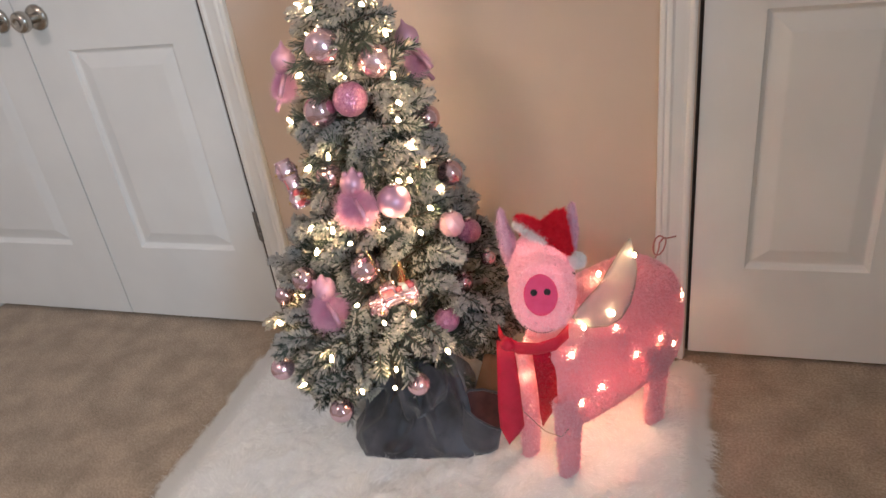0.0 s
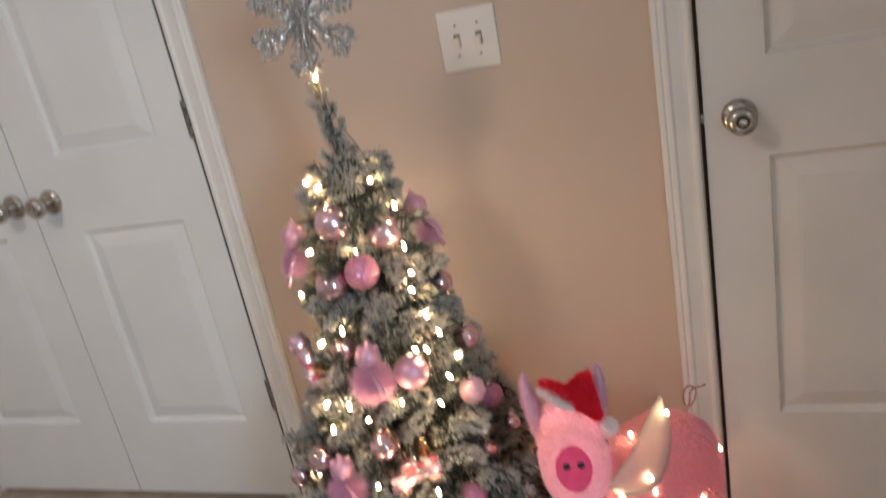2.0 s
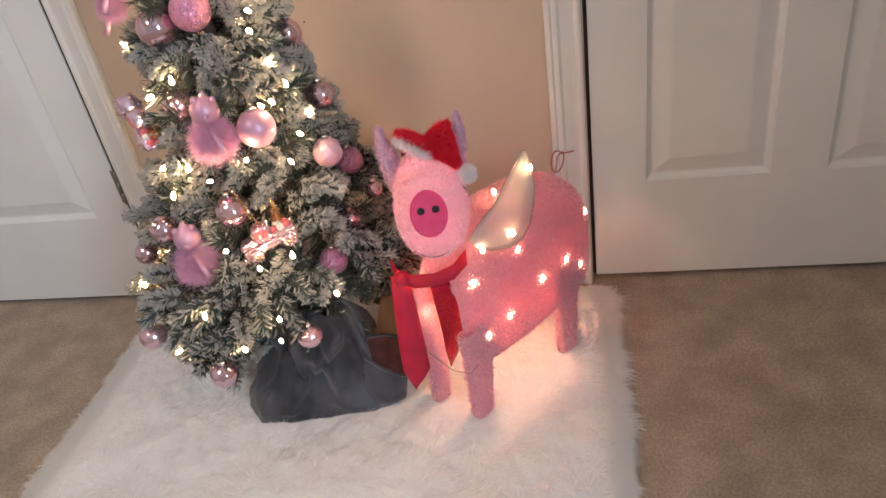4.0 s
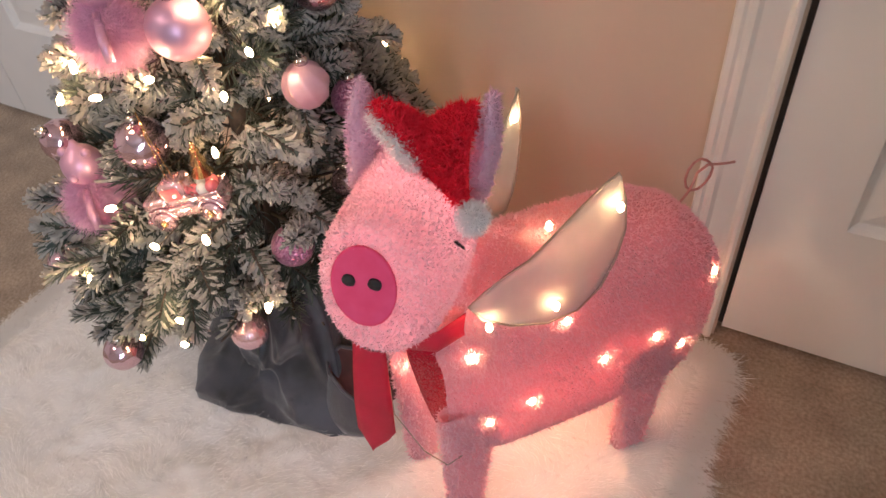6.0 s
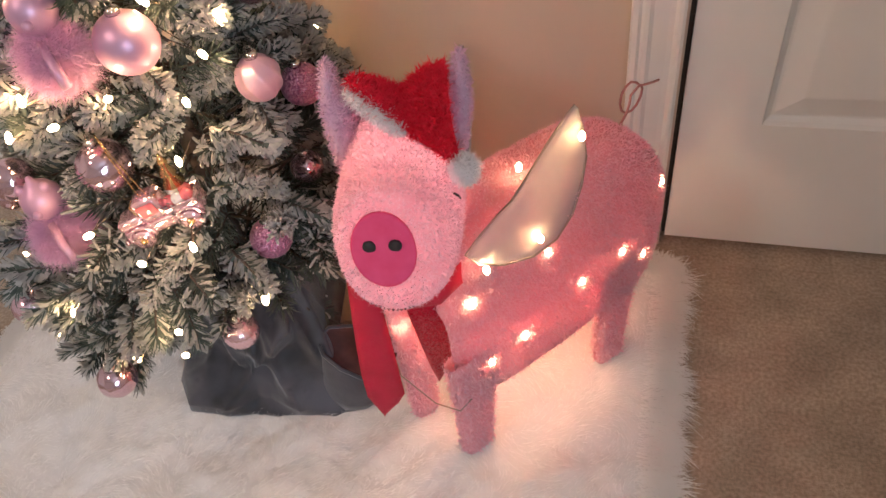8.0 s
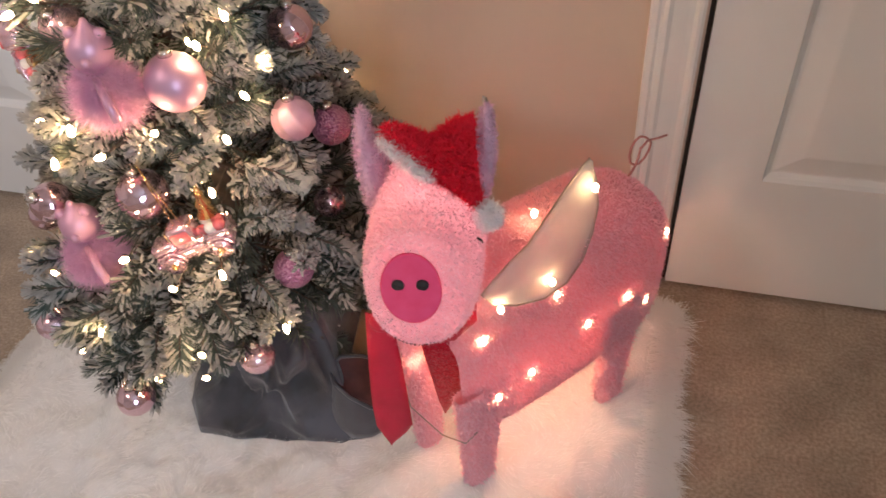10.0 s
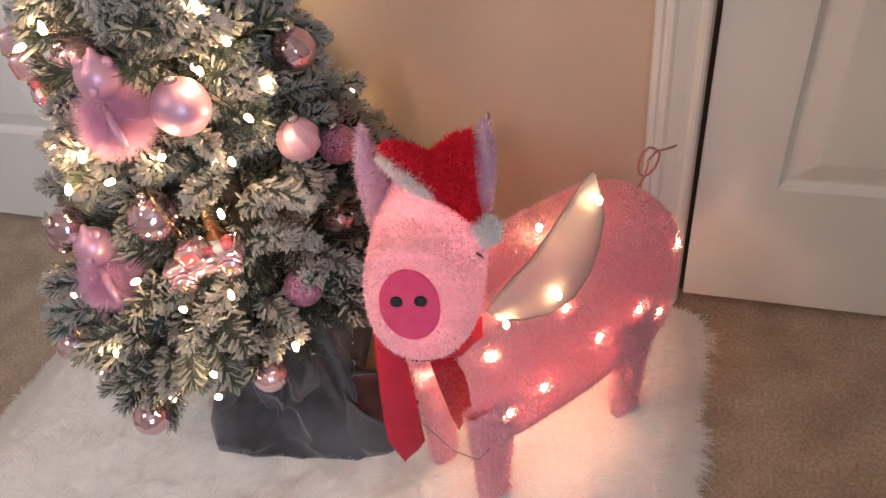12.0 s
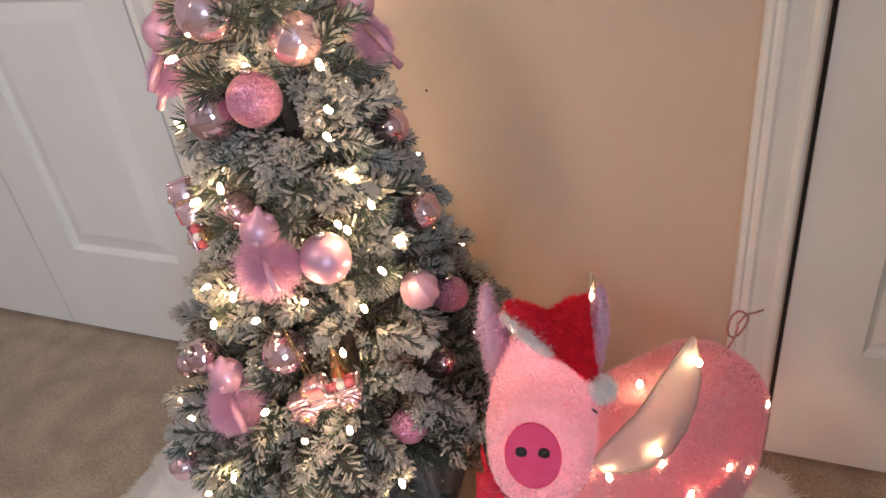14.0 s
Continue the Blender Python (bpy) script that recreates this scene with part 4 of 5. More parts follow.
# string of lights
BULBS = [(-154, 97.7), (-115, 98.1), (-27, 92), (-119, 87.6), (-33, 84.9), (-152, 77), (-80, 85), (-40, 78.2), (-36, 81), (-33, 71.8), (-27, 67.8), (-98, 72.5), (-117, 70.7),
         (-42, 67), (-40, 65), (-20, 62.8), (-32, 60.4), (-48, 59.9), (-66, 59.1), (-117, 59.1), (-100, 58.5), (-112, 54), (-87, 57), (-44, 57.1), (-153, 37.7)]
BULBS_LOW = [(-144, 34.7), (-146, 30.5), (-85, 46), (-73, 42.2), (-57, 47), (-125, 24.1), (-88, 27.2), (-100, 34.4), (-71, 32.8), (-73, 28.3), (-48, 34.7), (-59, 42.6), (-60, 116.5), (-24, 100.8), (-42, 98)]
BULBS_BACK = [(20 + 53 * k % 150, 20 + 5.1 * k) for k in range(15)]
lights = thing("string_lights", Matrix.Translation((TX, TY, 0.1)), "string of warm white mini lights wound round the tree", "string lights")
bulb_mesh = mesh_of("bulb", lathe([(0.0022, 0.0), (0.0036, 0.003), (0.0038, 0.007), (0.0028, 0.012), (0.0008, 0.015)], 10), BULB)
socket_mesh = mesh_of("socket", lathe([(0.0022, -0.010), (0.0032, -0.009), (0.0032, 0.0), (0.0026, 0.001)], 8), NEEDLE)
spots = []
for az, zc in BULBS + BULBS_LOW + BULBS_BACK:
    share = 0.93
    while share > 0.6 and any((on_tree(az, zc / 100, share) - Vector(h[:3])).length < h[3] + 0.020 for h in HUNG):
        share -= 0.05
    p = on_tree(az, zc / 100, share)
    if zc > 105:
        p += Vector((-0.010, -0.030, 0))
    spots.append(p)
    m = Matrix.Translation(p) @ pose(0, 0, 0, 0, 0, az) @ pose(0, 0, 0, 0, 40 + 60 * math.sin(az * 3.1), 0) @ Matrix.Scale(0.92, 4)
    for mesh, nm in ((bulb_mesh, "bulb"), (socket_mesh, "socket")):
        ob = new(nm, mesh)
        ob.parent = lights
        ob.matrix_basis = lights.matrix_basis.inverted() @ m
order = sorted(spots, key=lambda p: p.z)
cable = []
for a, b in zip(order[:-1], order[1:]):
    mid = (a + b) / 2
    pull = Vector((TX, TY, mid.z - 0.015))
    cable.append(tube([a, mid.lerp(pull, 0.55), b], 0.0007, 5))
part("cable", joined(cable), BARK, lights, "thin dark cable")

# cloth wrapped round the foot of the tree
BX, BY = -0.03, 1.775
bag = thing("cloth_bag", Matrix.Translation((BX, BY, 0.02)), "crumpled slate grey cloth bag wrapped round the tree foot", "bag")


CORNER_DEG = (-174, -131, -95, -60, -29, 40, 95, 140)
FOOT = (0.185, 0.173, 0.114, 0.119, 0.168, 0.175, 0.165, 0.190)
WAIST = (0.172, 0.138, 0.118, 0.100, 0.140, 0.140, 0.140, 0.160)
MOUTH = (0.085, 0.060, 0.088, 0.075, 0.095, 0.070, 0.075, 0.080)
RIM = (0.225, 0.205, 0.255, 0.225, 0.27, 0.24, 0.22, 0.23)


def round_table(w, row):
    """A value between the corners, straight from one corner to the next."""
    deg = [*CORNER_DEG, CORNER_DEG[0] + 360]
    val = [*row, row[0]]
    w = (w + 174) % 360 - 174
    return float(np.interp(w, deg, val))


def bag_point(w, t):
    """Radius and height of the cloth: flat from corner to corner, twisting a little as it rises."""
    deg = math.degrees(w)
    foot, waist = round_table(deg, FOOT), round_table(deg + 14, WAIST)
    mouth, rim_z = round_table(deg - 16, MOUTH), round_table(deg - 16, RIM)
    if t < 0.4:
        q = t / 0.4
        r, zt = foot + (waist - foot) * q, 0.020 + 0.085 * q
    else:
        q = (t - 0.4) / 0.6
        r, zt = waist + (mouth - waist) * q ** 1.1, 0.105 + (rim_z - 0.105) * q
    fold = 0.7 * (1 - abs(math.sin(2.5 * w + 2.6 * t + 0.9))) ** 2 * 0.034
    n1 = 0.010 * noise.noise((math.cos(w) * 4, math.sin(w) * 4, t * 4))
    return r + n1 - fold * min(1, t * 3), zt + 0.6 * n1 * t


# long creases, each from one (degrees, share of height) to another: height, soft side, sharp side
CREASES = (((-118, 0.02), (-86, 0.42), 0.030, 0.20, 0.035), ((-112, 0.13), (-62, 0.17), 0.024, 0.05, 0.03), ((-84, 0.42), (-40, 0.98), 0.030, 0.22, 0.03),
           ((-98, 0.40), (-108, 0.95), 0.020, 0.15, 0.04), ((-30, 0.30), (-10, 0.95), 0.022, 0.18, 0.05), ((-150, 0.05), (-128, 0.5), 0.016, 0.2, 0.06), ((-58, 0.62), (-72, 1.0), 0.022, 0.12, 0.03))


def creased(deg, t):
    deg = (deg + 180) % 360 - 180
    total = 0.0
    for (d0, t0), (d1, t1), h, soft, sharp in CREASES:
        ax, ay, bx, by = d0 / 90, t0, d1 / 90, t1
        ux, uy = bx - ax, by - ay
        n = math.hypot(ux, uy)
        px, py = deg / 90 - ax, t - ay
        along = (px * ux + py * uy) / n / n
        off = (px * uy - py * ux) / n
        end = min(1.0, max(0.0, 1.15 - abs(along - 0.5) * 2) / 0.3)
        total += 1.05 * h * end * (math.exp(-off / soft) if off > 0 else math.exp(off / sharp))
    return total


# coarse folds, each a flat facet between its corners
brnd = random.Random(23)
ca = sorted([math.radians(d % 360) for d in CORNER_DEG] + [math.radians((d + 21) % 360) for d in CORNER_DEG])
ct = (0.0, 0.14, 0.4, 0.62, 0.82, 1.0)
coarse = []
for jt, t in enumerate(ct):
    row = []
    for w in ca:
        r, z = bag_point(w, t)
        amt = 0 if jt == 0 else 1
        row.append((w + amt * brnd.uniform(-0.07, 0.07), r + amt * brnd.uniform(-0.034, 0.012), z + amt * brnd.uniform(-0.010, 0.010)))
    coarse.append(row)


def facet_row(row, w):
    ws = [a[0] for a in row]
    ws = [ws[-1] - 2 * math.pi, *ws, ws[0] + 2 * math.pi]
    rs = [row[-1], *row, row[0]]
    xs = [a[1] * math.cos(b) for a, b in zip(rs, ws)]
    ys = [a[1] * math.sin(b) for a, b in zip(rs, ws)]
    return Vector((float(np.interp(w, ws, xs)), float(np.interp(w, ws, ys)), float(np.interp(w, ws, [a[2] for a in rs]))))


na, nt = 240, 36
bv = []
for j in range(nt + 1):
    t = j / nt
    k = max(i for i in range(len(ct) - 1) if ct[i] <= t)
    q = (t - ct[k]) / (ct[k + 1] - ct[k])
    for i in range(na):
        w = 2 * math.pi * i / na
        p = facet_row(coarse[k], w).lerp(facet_row(coarse[k + 1], w), q)
        push = 1 + (creased(math.degrees(w), t) - 0.010) * max(0, min(1, (t - 0.10) * 5)) / 0.13
        p.x, p.y = p.x * push, p.y * push
        small = 0.004 * noise.noise((p.x * 28, p.y * 28, p.z * 28)) + 0.0035 * (0.4 - abs(noise.noise((p.x * 16 + 7, p.y * 16, p.z * 11))))
        bv.append(Vector((BX, BY, 0)) + p * (1 + small * min(1, t * 4) / 0.14) - Vector((0, 0, p.z * small * min(1, t * 4) / 0.14)))
bf = [(j * na + i, j * na + (i + 1) % na, (j + 1) * na + (i + 1) % na, (j + 1) * na + i) for j in range(nt) for i in range(na)]
bag_cloth = part("cloth", (bv, bf), BAG_CLOTH, bag)
so = bag_cloth.modifiers.new("thickness", "SOLIDIFY")
so.thickness, so.offset = 0.003, -1
# turned-out corner of the cloth: an open lip, its inside tinted for the red light, and the cloth that falls from it
def bent(points, q):
    k = min(int(q * (len(points) - 1)), len(points) - 2)
    return Vector(points[k]).lerp(Vector(points[k + 1]), q * (len(points) - 1) - k)


LOWER_LIP = [(0.076, 1.726, 0.150), (0.086, 1.712, 0.136), (0.112, 1.704, 0.118), (0.140, 1.706, 0.098), (0.162, 1.716, 0.082)]
UPPER_LIP = [(0.076, 1.726, 0.150), (0.090, 1.742, 0.163), (0.120, 1.752, 0.160), (0.155, 1.756, 0.150), (0.196, 1.752, 0.130)]


def sheet(low, high, rows, cols, sink):
    vs = []
    for j in range(rows + 1):
        for i in range(cols + 1):
            p = bent(low, i / cols).lerp(bent(high, i / cols), j / rows)
            vs.append(p + Vector((-0.3, 0.35, -1)) * sink * math.sin(math.pi * j / rows) * math.sin(math.pi * min(1, 0.15 + i / cols)))
    return vs, [(j * (cols + 1) + i, j * (cols + 1) + i + 1, (j + 1) * (cols + 1) + i + 1, (j + 1) * (cols + 1) + i) for j in range(rows) for i in range(cols)]


fold_parts = [("corner_fold", sheet(LOWER_LIP, UPPER_LIP, 8, 14, 0.020), GLOW_TINT, "turned-out corner, its inside tinted brown-red for the pig's glow"),
              ("corner_drape", sheet([(0.060, 1.700, 0.030), (0.085, 1.692, 0.026), (0.112, 1.690, 0.026), (0.134, 1.698, 0.026), (0.150, 1.714, 0.026)], LOWER_LIP, 8, 14, -0.006), BAG_CLOTH, ""),
              ("tan_fold", sheet([(0.098, 1.762, 0.150), (0.130, 1.757, 0.150), (0.156, 1.764, 0.146)], [(0.124, 1.776, 0.238), (0.138, 1.772, 0.243), (0.152, 1.778, 0.236)], 8, 8, 0.004), TAN_CLOTH, "upright fold of tan cloth")]
for fold_name, piece, mat, words in fold_parts:
    ob = part(fold_name, piece, mat, bag, words)
    so = ob.modifiers.new("thickness", "SOLIDIFY")
    so.thickness = 0.002
part("corner_hem", tube([bent(LOWER_LIP, q / 12) for q in range(13)][::-1] + [bent(UPPER_LIP, q / 12) for q in range(1, 13)], 0.0028, 6), BAG_CLOTH, bag, "slate hem of the turned-out corner")

# ---- flying pig ----
PU, PO = Vector((0.62, 0.785, 0)).normalized(), Vector((0.26, 1.69, 0))
PV = Vector((PU.y, -PU.x, 0))
PIG = Matrix(((PU.x, -PV.x, 0, PO.x), (PU.y, -PV.y, 0, PO.y), (0, 0, 1, RUG_TOP - 0.012), (0, 0, 0, 1)))


def at_pig(a, b, z):
    return PO + PU * a + PV * b + Vector((0, 0, z))


pig = thing("flying_pig", PIG, "pink plush light-up pig with sheer wings standing on the rug", "decoration")


def body_half(a):
    return float(np.interp(a, [-0.02, 0.02, 0.08, 0.22, 0.31, 0.355, 0.385, 0.402, 0.410], [0.036, 0.048, 0.056, 0.062, 0.064, 0.056, 0.040, 0.022, 0.008]))


def body_top(a):
    return float(np.interp(a, [-0.02, 0.0, 0.04, 0.10, 0.20, 0.28, 0.33, 0.36, 0.39, 0.41], [0.33, 0.37, 0.41, 0.432, 0.425, 0.415, 0.390, 0.362, 0.310, 0.250]))


def body_low(a):
    return float(np.interp(a, [-0.02, 0.03, 0.08, 0.17, 0.26, 0.33, 0.37, 0.41], [0.15, 0.135, 0.133, 0.133, 0.141, 0.148, 0.172, 0.215]))


def body_shell():
    st = [-0.02, -0.012, 0.0, 0.015, 0.03, 0.05, 0.08, 0.11, 0.14, 0.17, 0.20, 0.23, 0.26, 0.285, 0.31, 0.33, 0.35, 0.37, 0.385, 0.395, 0.403, 0.408, 0.41]
    k = 22
    vs, fs = [], []
    for a in st:
        h, t, lo = body_half(a), body_top(a), body_low(a)
        sh = t - min(0.07, (t - lo) * 0.45)
        for i in range(k + 1):
            q = i / k
            if q < 0.3:
                b, z = h, lo + (sh - lo) * q / 0.3
            elif q > 0.7:
                b, z = -h, lo + (sh - lo) * (1 - q) / 0.3
            else:
                w = math.pi * (q - 0.3) / 0.4
                b, z = h * math.copysign(abs(math.cos(w)) ** 0.75, math.cos(w)), sh + (t - sh) * math.sin(w) ** 0.85
            wob = 0.0025 * noise.noise((a * 30, b * 30, z * 30))
            back = 0.034 * (b / h + 1) / 2 * max(0, 1 - (a + 0.02) / 0.09)
            vs.append(at_pig(a + back, b + wob * (1 if b > 0 else -1), z + wob))
    for j in range(len(st) - 1):
        for i in range(k):
            fs.append((j * (k + 1) + i, (j + 1) * (k + 1) + i, (j + 1) * (k + 1) + i + 1, j * (k + 1) + i + 1))
    return vs, fs


shell = body_shell()
body = part("body", shell, PIG_PLUSH, pig, "hollow pink plush body lit from inside")
so = body.modifiers.new("thickness", "SOLIDIFY")
so.thickness, so.offset = 0.003, -1
part("plush", pile(shell, 42000, 0.0048, 0.0011, droop=0.1, lean=0.75, seed=11), BODY_FIBRE, body, kind="stuff")


def leg(a0, a1, b, zt, lean_a, lean_b, name="leg"):
    """A flat plush leg with rounded edges, cut straight at the foot."""
    st = 9
    vs, fs = [], []
    sides = 14
    for j in range(st):
        t = j / (st - 1)
        z = 0.014 + (zt - 0.014) * t
        mid = (a0 + a1) / 2 + lean_a * (1 - t)
        hw = (a1 - a0) / 2 * (0.64 + 0.50 * t ** 1.3)
        hb = 0.011
        for i in range(sides):
            w = 2 * math.pi * i / sides
            c, s = math.cos(w), math.sin(w)
            vs.append(at_pig(mid + hw * math.copysign(abs(c) ** 0.5, c), b + lean_b * (1 - t) + hb * math.copysign(abs(s) ** 0.6, s), z))
    for j in range(st - 1):
        for i in range(sides):
            n = (i + 1) % sides
            fs.append((j * sides + i, j * sides + n, (j + 1) * sides + n, (j + 1) * sides + i))
    fs.append(tuple(range(sides))[::-1])
    fs = [f[::-1] for f in fs]
    ob = part(name, (vs, fs), PIG_PLUSH, pig)
    part("plush", pile((vs, fs), 3200, 0.0060, 0.0014, droop=0.1, lean=0.8, seed=int(a0 * 1000) + 50 + int(b > 0)), BODY_FIBRE, ob, kind="stuff")


leg(0.004, 0.078, 0.040, 0.22, -0.020, 0.008)
leg(-0.026, 0.034, -0.028, 0.32, -0.006, -0.018)
leg(0.252, 0.326, 0.052, 0.22, -0.024, 0.014)
leg(0.258, 0.336, -0.046, 0.19, -0.004, -0.014)

# head
HN, HB, HR = Vector((0.297, 1.578, 0.520)), Vector((-0.196, 0.98, 0)), Vector((0.98, 0.196, 0))


def at_head(r, d, u):
    return HN + HR * r + HB * d + Vector((0, 0, u))


HEAD_ST = [(0.000, 0.028, 0.033, 0.017), (0.001, 0.038, 0.045, 0.012), (0.006, 0.046, 0.056, 0.004), (0.018, 0.052, 0.061, -0.002), (0.035, 0.057, 0.065, -0.009), (0.06, 0.060, 0.066, -0.013), (0.10, 0.061, 0.066, -0.015), (0.14, 0.058, 0.062, -0.011), (0.168, 0.046, 0.05, -0.006), (0.185, 0.026, 0.03, 0.0), (0.190, 0.006, 0.01, 0.0)]


def shear(d, u):
    """The snout tips upward: its lower edge stands further forward."""
    return d + 0.30 * (u - 0.017) * max(0.0, 1 - d / 0.09)


def head_shell():
    k = 28
    vs, fs = [], []
    for d, w, h, c in HEAD_ST:
        for i in range(k):
            a = 2 * math.pi * i / k
            x, y = math.cos(a), math.sin(a)
            uu = c + h * math.copysign(abs(y) ** 0.88, y)
            vs.append(at_head(0.003 + 0.94 * w * math.copysign(abs(x) ** 0.88, x), shear(d, uu), uu))
    for j in range(len(HEAD_ST) - 1):
        for i in range(k):
            n = (i + 1) % k
            fs.append((j * k + i, j * k + n, (j + 1) * k + n, (j + 1) * k + i))
    fs.append(tuple(range(k))[::-1])
    fs.append(tuple((len(HEAD_ST) - 1) * k + i for i in range(k)))
    return vs, fs


hs = head_shell()
head = part("head", hs, PIG_FACE, pig, "pale pink plush head lit from inside")
part("plush", pile(hs, 24000, 0.0036, 0.0012, droop=0.1, lean=0.8, seed=21, flip=True), FACE_FIBRE, head, kind="stuff")
nose_v = [at_head(0.0275 * math.cos(a) * q, shear(-0.002 - 0.003 * (1 - q * q), 0.014 + 0.034 * math.sin(a) * q), 0.014 + 0.034 * math.sin(a) * q) for q in (1.0, 0.93, 0.6, 0.25) for a in np.linspace(0, 6.283, 32, endpoint=False)]
nose_f = [(j * 32 + i, j * 32 + (i + 1) % 32, (j + 1) * 32 + (i + 1) % 32, (j + 1) * 32 + i) for j in range(3) for i in range(32)] + [tuple(96 + i for i in range(32))]
snout = part("snout", (nose_v, nose_f), HOT_PINK, head, "flat hot pink felt snout")
so = snout.modifiers.new("thickness", "SOLIDIFY")
so.thickness, so.offset = 0.003, 1
for r in (-0.011, 0.011):
    part("nostril", moved(lathe([(0.0056, -0.0015), (0.0056, 0.0015)], 18), Matrix.Translation(at_head(r, -0.0065, 0.021)) @ HB.to_track_quat("Z", "Y").to_matrix().to_4x4()), BLACK, snout, "black felt dot")
for s in (-1, 1):
    lash = [tube([at_head(s * 0.0535, 0.062 + 0.004 * k, 0.016 - 0.003 * k), at_head(s * 0.061, 0.060 + 0.004 * k, 0.012 - 0.005 * k)], 0.0012, 5) for k in range(4)]
    part("eye", joined(lash), BLACK, head, "black sewn eye")
smile = [moved(ball(0.0013, 4, 6), Matrix.Translation(at_head(0.030 * q, shear(0.009 + 0.005 * q * q, -0.057), -0.058 + 0.011 * q * q))) for q in np.linspace(-1, 1, 17)]
part("mouth", joined(smile), BLACK, head, "dotted black smile")


def ear(s, tip, base, w0):
    """A curled plush ear: a flattened cone, hollow towards the front."""
    vs, fs = [], []
    k, st = 12, 9
    for j in range(st):
        t = j / (st - 1)
        c = Vector(base).lerp(Vector(tip), t) + Vector((s * 0.006 * math.sin(3.14 * t), 0, 0))
        w = w0 * (1 - t) ** 0.75 + 0.006
        for i in range(k):
            a = 2 * math.pi * i / k
            vs.append(at_head(c.x + 0.45 * w * math.cos(a), c.y + w * math.sin(a) * 0.95, c.z))
    for j in range(st - 1):
        for i in range(k):
            n = (i + 1) % k
            fs.append((j * k + i, j * k + n, (j + 1) * k + n, (j + 1) * k + i))
    fs.append(tuple((st - 1) * k + i for i in range(k)))
    ob = part("ear", (vs, fs), PIG_EAR, head, "lilac pink plush ear")
    part("plush", pile((vs, fs), 2200, 0.0055, 0.0011, droop=0.0, lean=0.8, seed=31 + s), PIG_EAR, head, kind="stuff")


ear(-1, (-0.064, 0.176, 0.088), (-0.040, 0.135, 0.000), 0.036)
ear(1, (0.065, 0.164, 0.096), (0.048, 0.135, 0.000), 0.024)

# wings
def wing(side):
    lower = [(0.037, 0.418), (0.049, 0.398), (0.078, 0.378), (0.121, 0.360), (0.161, 0.356), (0.191, 0.372), (0.211, 0.400), (0.223, 0.432), (0.223, 0.468), (0.214, 0.502)]
    upper = [(0.037, 0.418), (0.054, 0.429), (0.078, 0.440), (0.106, 0.448), (0.128, 0.460), (0.149, 0.471), (0.168, 0.481), (0.185, 0.489), (0.201, 0.497), (0.214, 0.502)]

    def lift(a, z):
        return 0.068 - 0.16 * max(0, z - 0.36) + 0.006 * math.sin(20 * a)

    def spot(a, z, puff=0.0):
        if side > 0:
            return at_pig(a, lift(a, z) + puff, z)
        along = (a - 0.058) * 0.52
        return at_pig(0.105 + along * 0.9, -0.050 - along * 0.62 + puff, z + 0.030)

    vs, fs = [], []
    rows = 8
    for j in range(rows + 1):
        for (a0, z0), (a1, z1) in zip(lower, upper):
            a, z = a0 + (a1 - a0) * j / rows, z0 + (z1 - z0) * j / rows
            puff = 0.006 * math.sin(math.pi * j / rows)
            vs.append(spot(a, z, side * puff))
    k = len(lower)
    for j in range(rows):
        for i in range(k - 1):
            fs.append((j * k + i, j * k + i + 1, (j + 1) * k + i + 1, (j + 1) * k + i))
    w = part("wing", (vs, fs), ORGANZA, pig, "sheer cream organza wing on a wire rim")
    so = w.modifiers.new("thickness", "SOLIDIFY")
    so.thickness = 0.0008
    ring = [spot(a, z) for a, z in lower + upper[-2:0:-1]]
    part("wire_rim", tube(ring, 0.0013, 6, True), WIRE, w, "thin metal wire")


wing(1)
wing(-1)

# tail
tail = []
for k in range(26):
    t = k / 25
    if t < 0.3:
        q = t / 0.3
        a, z = 0.357 + 0.020 * q, 0.364 + 0.040 * q
    else:
        q = (t - 0.3) / 0.7
        w = 1.9 - 7.6 * min(q / 0.75, 1)
        a, z = 0.392 + 0.016 * math.cos(w), 0.382 + 0.024 * math.sin(w)
        if q > 0.75:
            e = (q - 0.75) / 0.25
            a, z = 0.406 + 0.040 * e, 0.394 - 0.010 * e
    tail.append(at_pig(a, -0.020 - 0.02 * t + 0.006 * math.sin(8 * t), z))
part("tail", tube(tail, 0.0017, 7), PINK_WIRE, pig, "curled pink wire tail")

# the pig's own lights
PIG_LEDS = [(0.060, 0.061, 0.186), (0.043, 0.061, 0.315), (0.115, 0.063, 0.199), (0.211, 0.066, 0.231), (0.283, 0.067, 0.236), (0.330, 0.062, 0.195), (0.154, 0.064, 0.328), (0.365, 0.055, 0.300),
            (0.150, 0.02, 0.438), (0.052, 0.076, 0.389), (0.127, 0.078, 0.384), (0.205, 0.058, 0.472), (-0.02, -0.030, 0.33), (-0.012, -0.032, 0.255), (0.172, -0.098, 0.495)]
for a, b, z in PIG_LEDS:
    if 0.050 < b < 0.070:
        b = body_half(a) - 0.0005
    part("bulb", moved(lathe([(0.002, 0.0), (0.0036, 0.003), (0.0036, 0.007), (0.0012, 0.011)], 10), Matrix.Translation(at_pig(a, b, z))), PIG_BULB, pig, "warm mini bulb")
for a, b, z in ((0.06, 0.010, 0.19), (0.10, 0.040, 0.15), (0.22, 0.040, 0.17), (0.15, -0.04, 0.16), (0.27, -0.04, 0.17)):
    part("inner_bulb", moved(lathe([(0.002, 0.0), (0.0036, 0.003), (0.0036, 0.007), (0.0012, 0.011)], 10), Matrix.Translation(at_pig(a, b, z))), PIG_BULB, pig, "warm mini bulb")
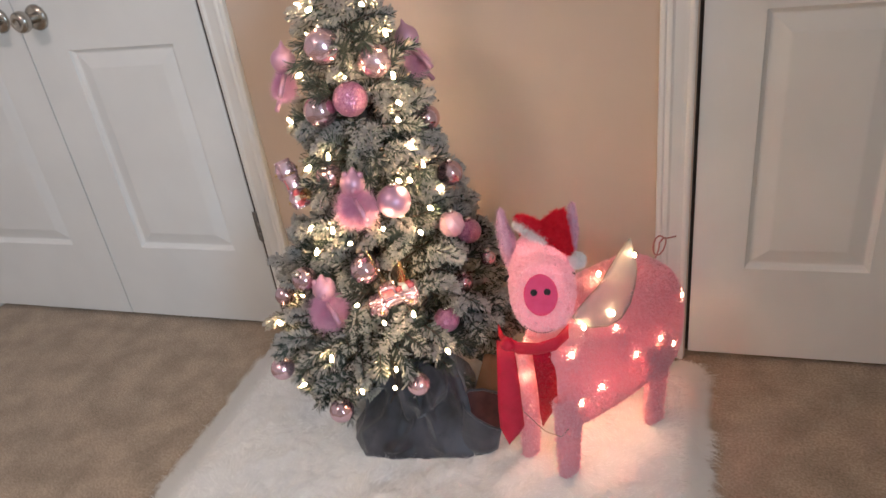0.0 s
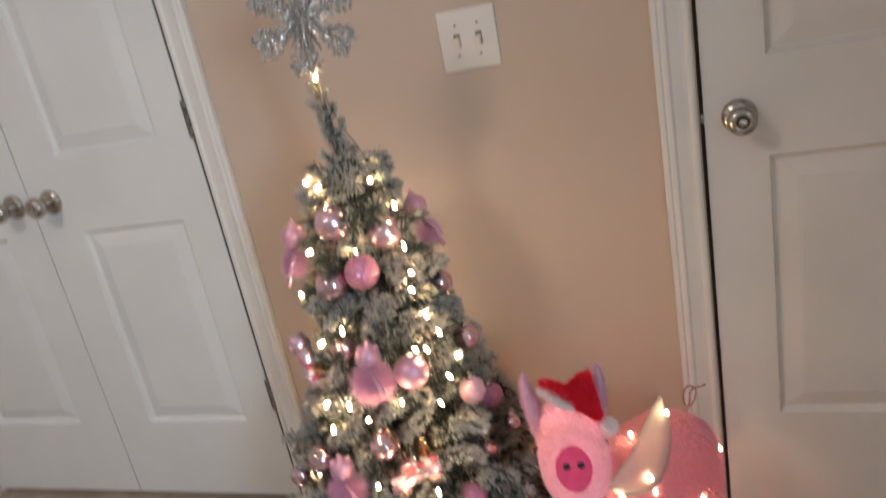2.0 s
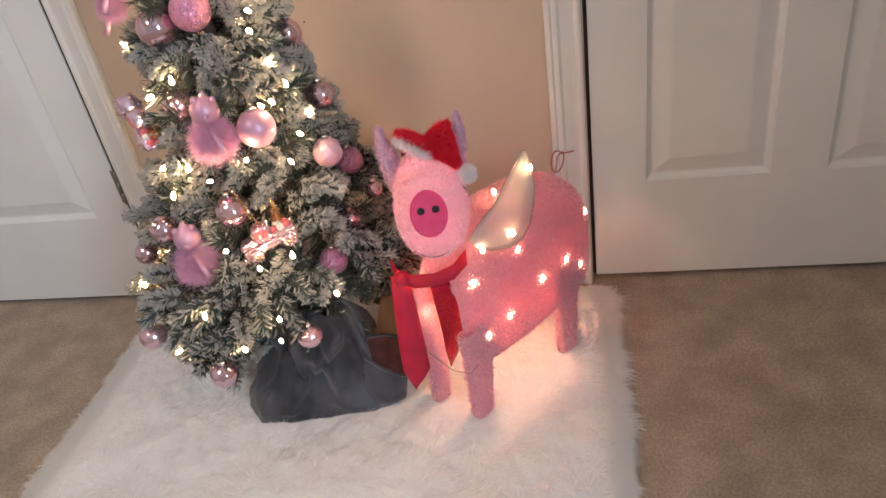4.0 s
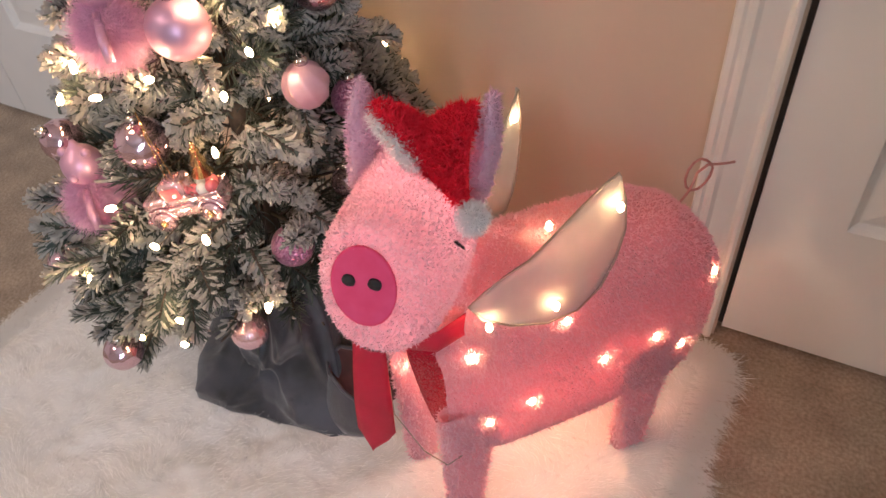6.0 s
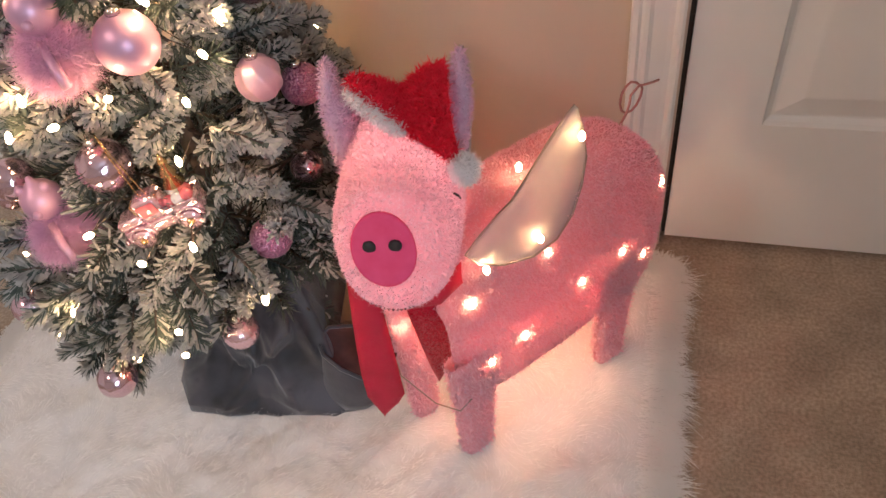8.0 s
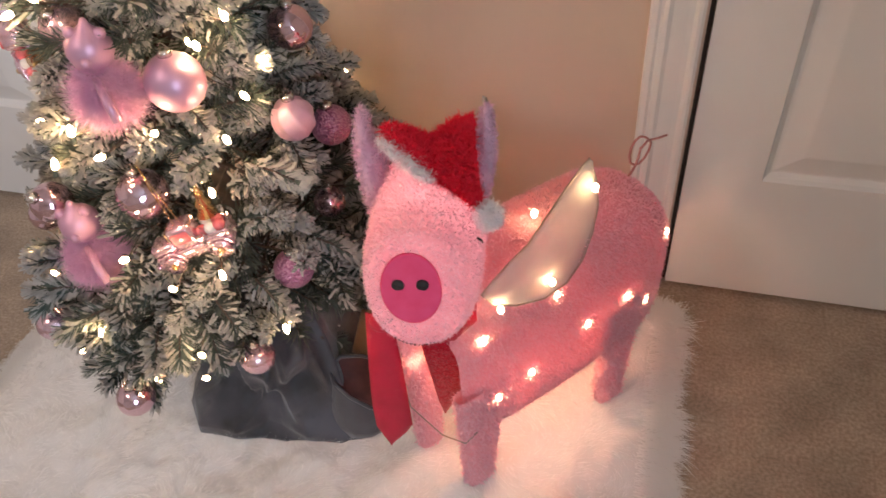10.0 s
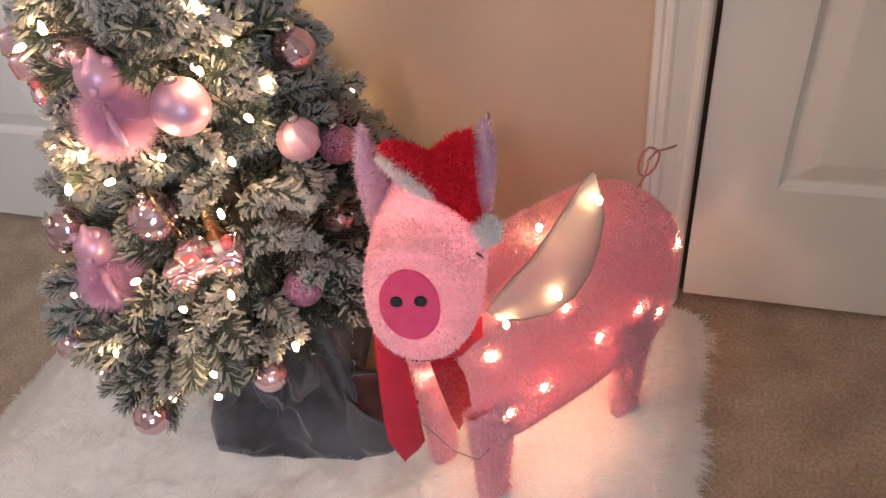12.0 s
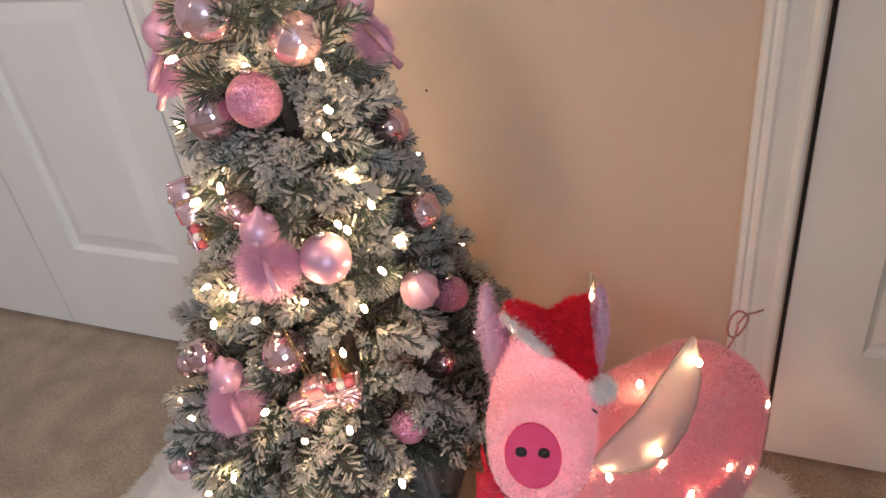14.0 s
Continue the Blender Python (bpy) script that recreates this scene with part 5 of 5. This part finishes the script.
part("cable", tube([at_pig(0.02, 0.056, 0.150), at_pig(0.0, 0.055, 0.140), at_pig(-0.02, 0.03, 0.150), at_pig(-0.04, -0.01, 0.19), at_pig(-0.035, -0.03, 0.24), at_pig(-0.02, -0.03, 0.33)], 0.0009, 5), WIRE, pig, "thin lighting wire")


def led(name, place, watts, colour=(1.0, 0.57, 0.32)):
    data = bpy.data.lights.new(name, "POINT")
    data.energy, data.color, data.shadow_soft_size = watts, colour, 0.015
    ob = new(name, data)
    ob.location = place
    return tagged(ob, kind="structure")


led("body_light", at_pig(0.11, 0, 0.215), 0.52)
led("rump_light", at_pig(0.24, 0, 0.205), 0.50)
led("head_light", at_head(0, 0.09, -0.01), 0.26, (1.0, 0.70, 0.55))

# ---- hat and ribbon ----
hat = thing("santa_hat", Matrix.Translation(at_head(0, 0.08, 0.08)), "red plush santa hat with white trim on the pig", "hat")
gi, gj = 24, 18


def hat_point(u, t):
    """From the front edge (t 0) over the two-peaked top to the back edge (t 1); u runs from ear to ear."""
    front = Vector((-0.036 + 0.098 * u, 0.150 - 0.068 * u - 0.010 * math.sin(math.pi * u), 0.076 - 0.044 * u - 0.004 * math.sin(math.pi * u)))
    dip = 0.020 * math.exp(-((u - 0.5) / 0.2) ** 2)
    top = Vector((-0.036 + 0.088 * u, 0.146 + 0.018 * u, 0.084 - dip))
    back = Vector((-0.034 + 0.084 * u, 0.186 + 0.006 * u, 0.030))
    a = front.lerp(top, min(1, t * 1.6))
    b = a if t < 0.625 else top.lerp(back, (t - 0.625) / 0.375)
    puff = 0.012 * math.sin(math.pi * min(1, t * 1.6))
    return at_head(b.x, b.y - puff, b.z + puff * 0.8)


hv = [hat_point(i / gi, j / gj) for j in range(gj + 1) for i in range(gi + 1)]
hf = [(j * (gi + 1) + i, j * (gi + 1) + i + 1, (j + 1) * (gi + 1) + i + 1, (j + 1) * (gi + 1) + i) for j in range(gj) for i in range(gi)]
cap_ob = part("crown", (hv, hf), RED_PLUSH, hat, "red plush crown")
so = cap_ob.modifiers.new("thickness", "SOLIDIFY")
so.thickness, so.offset = 0.006, -1
part("plush", pile((hv, hf), 9000, 0.008, 0.0010, droop=0.1, lean=0.7, seed=41), RED_PLUSH, cap_ob, kind="stuff")
band = [hat_point(0.02 + 0.48 * k / 9, 0.0) + HB * -0.004 + Vector((0, 0, 0.002)) for k in range(10)]
bt = tube(band, [0.0095 - 0.0006 * k for k in range(10)], 10)
trim_ob = part("trim", bt, WHITE_PLUSH, hat, "white plush trim")
part("plush", pile(bt, 1800, 0.007, 0.0010, droop=0.1, lean=0.7, seed=42), WHITE_PLUSH, trim_ob, kind="stuff")
pm = moved(ball(0.0115, 12, 18), Matrix.Translation((0.347, 1.668, 0.547)))
pom = part("pompom", pm, WHITE_PLUSH, hat, "white fluffy pompom")
part("plush", pile(pm, 1500, 0.006, 0.0009, droop=0.1, lean=0.5, seed=43), WHITE_PLUSH, pom, kind="stuff")

bow = thing("red_ribbon", Matrix.Translation((0.25, 1.65, 0.36)), "red velvet ribbon tied round the pig's neck", "ribbon")


def strip(points, widths, across, bulge=0.004):
    """A band of cloth along points, spread along the direction across."""
    vs, fs = [], []
    k = 6
    ac = Vector(across).normalized()
    for i, (p, w) in enumerate(zip(points, widths)):
        for j in range(k + 1):
            q = j / k - 0.5
            vs.append(Vector(p) + ac * w * q + Vector((0, -1, 0)) * bulge * math.cos(q * 3.14) + Vector((0, 0, 0.002 * math.sin(i + 5 * q))))
    for i in range(len(points) - 1):
        for j in range(k):
            fs.append((i * (k + 1) + j, i * (k + 1) + j + 1, (i + 1) * (k + 1) + j + 1, (i + 1) * (k + 1) + j))
    return vs, fs


def ribbon(name, piece, label="", mat=RIBBON):
    ob = part(name, piece, mat, bow, label)
    so = ob.modifiers.new("thickness", "SOLIDIFY")
    so.thickness = 0.0012
    return ob


ribbon("neck_band", strip([(0.180, 1.715, 0.352), (0.195, 1.690, 0.346), (0.225, 1.674, 0.344), (0.265, 1.666, 0.350), (0.300, 1.668, 0.362), (0.322, 1.690, 0.378)], [0.024, 0.025, 0.026, 0.026, 0.028, 0.028], (0, 0.2, 1)))
ribbon("tail", strip([(0.196, 1.690, 0.350), (0.199, 1.678, 0.30), (0.201, 1.668, 0.25), (0.202, 1.660, 0.20), (0.204, 1.654, 0.155), (0.202, 1.652, 0.135), (0.197, 1.650, 0.114)], [0.030, 0.038, 0.044, 0.048, 0.049, 0.031, 0.003], (1, 0.3, 0)), "ribbon end cut to a point")
ribbon("tail", strip([(0.268, 1.676, 0.345), (0.275, 1.682, 0.30), (0.278, 1.690, 0.25), (0.275, 1.700, 0.20), (0.264, 1.712, 0.15), (0.254, 1.722, 0.106)], [0.030, 0.042, 0.046, 0.042, 0.026, 0.003], (1, 0.3, 0)), "glittering ribbon end cut to a point", RED_GLITTER)
part("knot", moved(ball(0.015, 10, 16, None, 0.8), Matrix.Translation((0.205, 1.676, 0.348)) @ pose(0, 0, 0, 0, 20, 0)), RIBBON, bow, "tight ribbon knot")
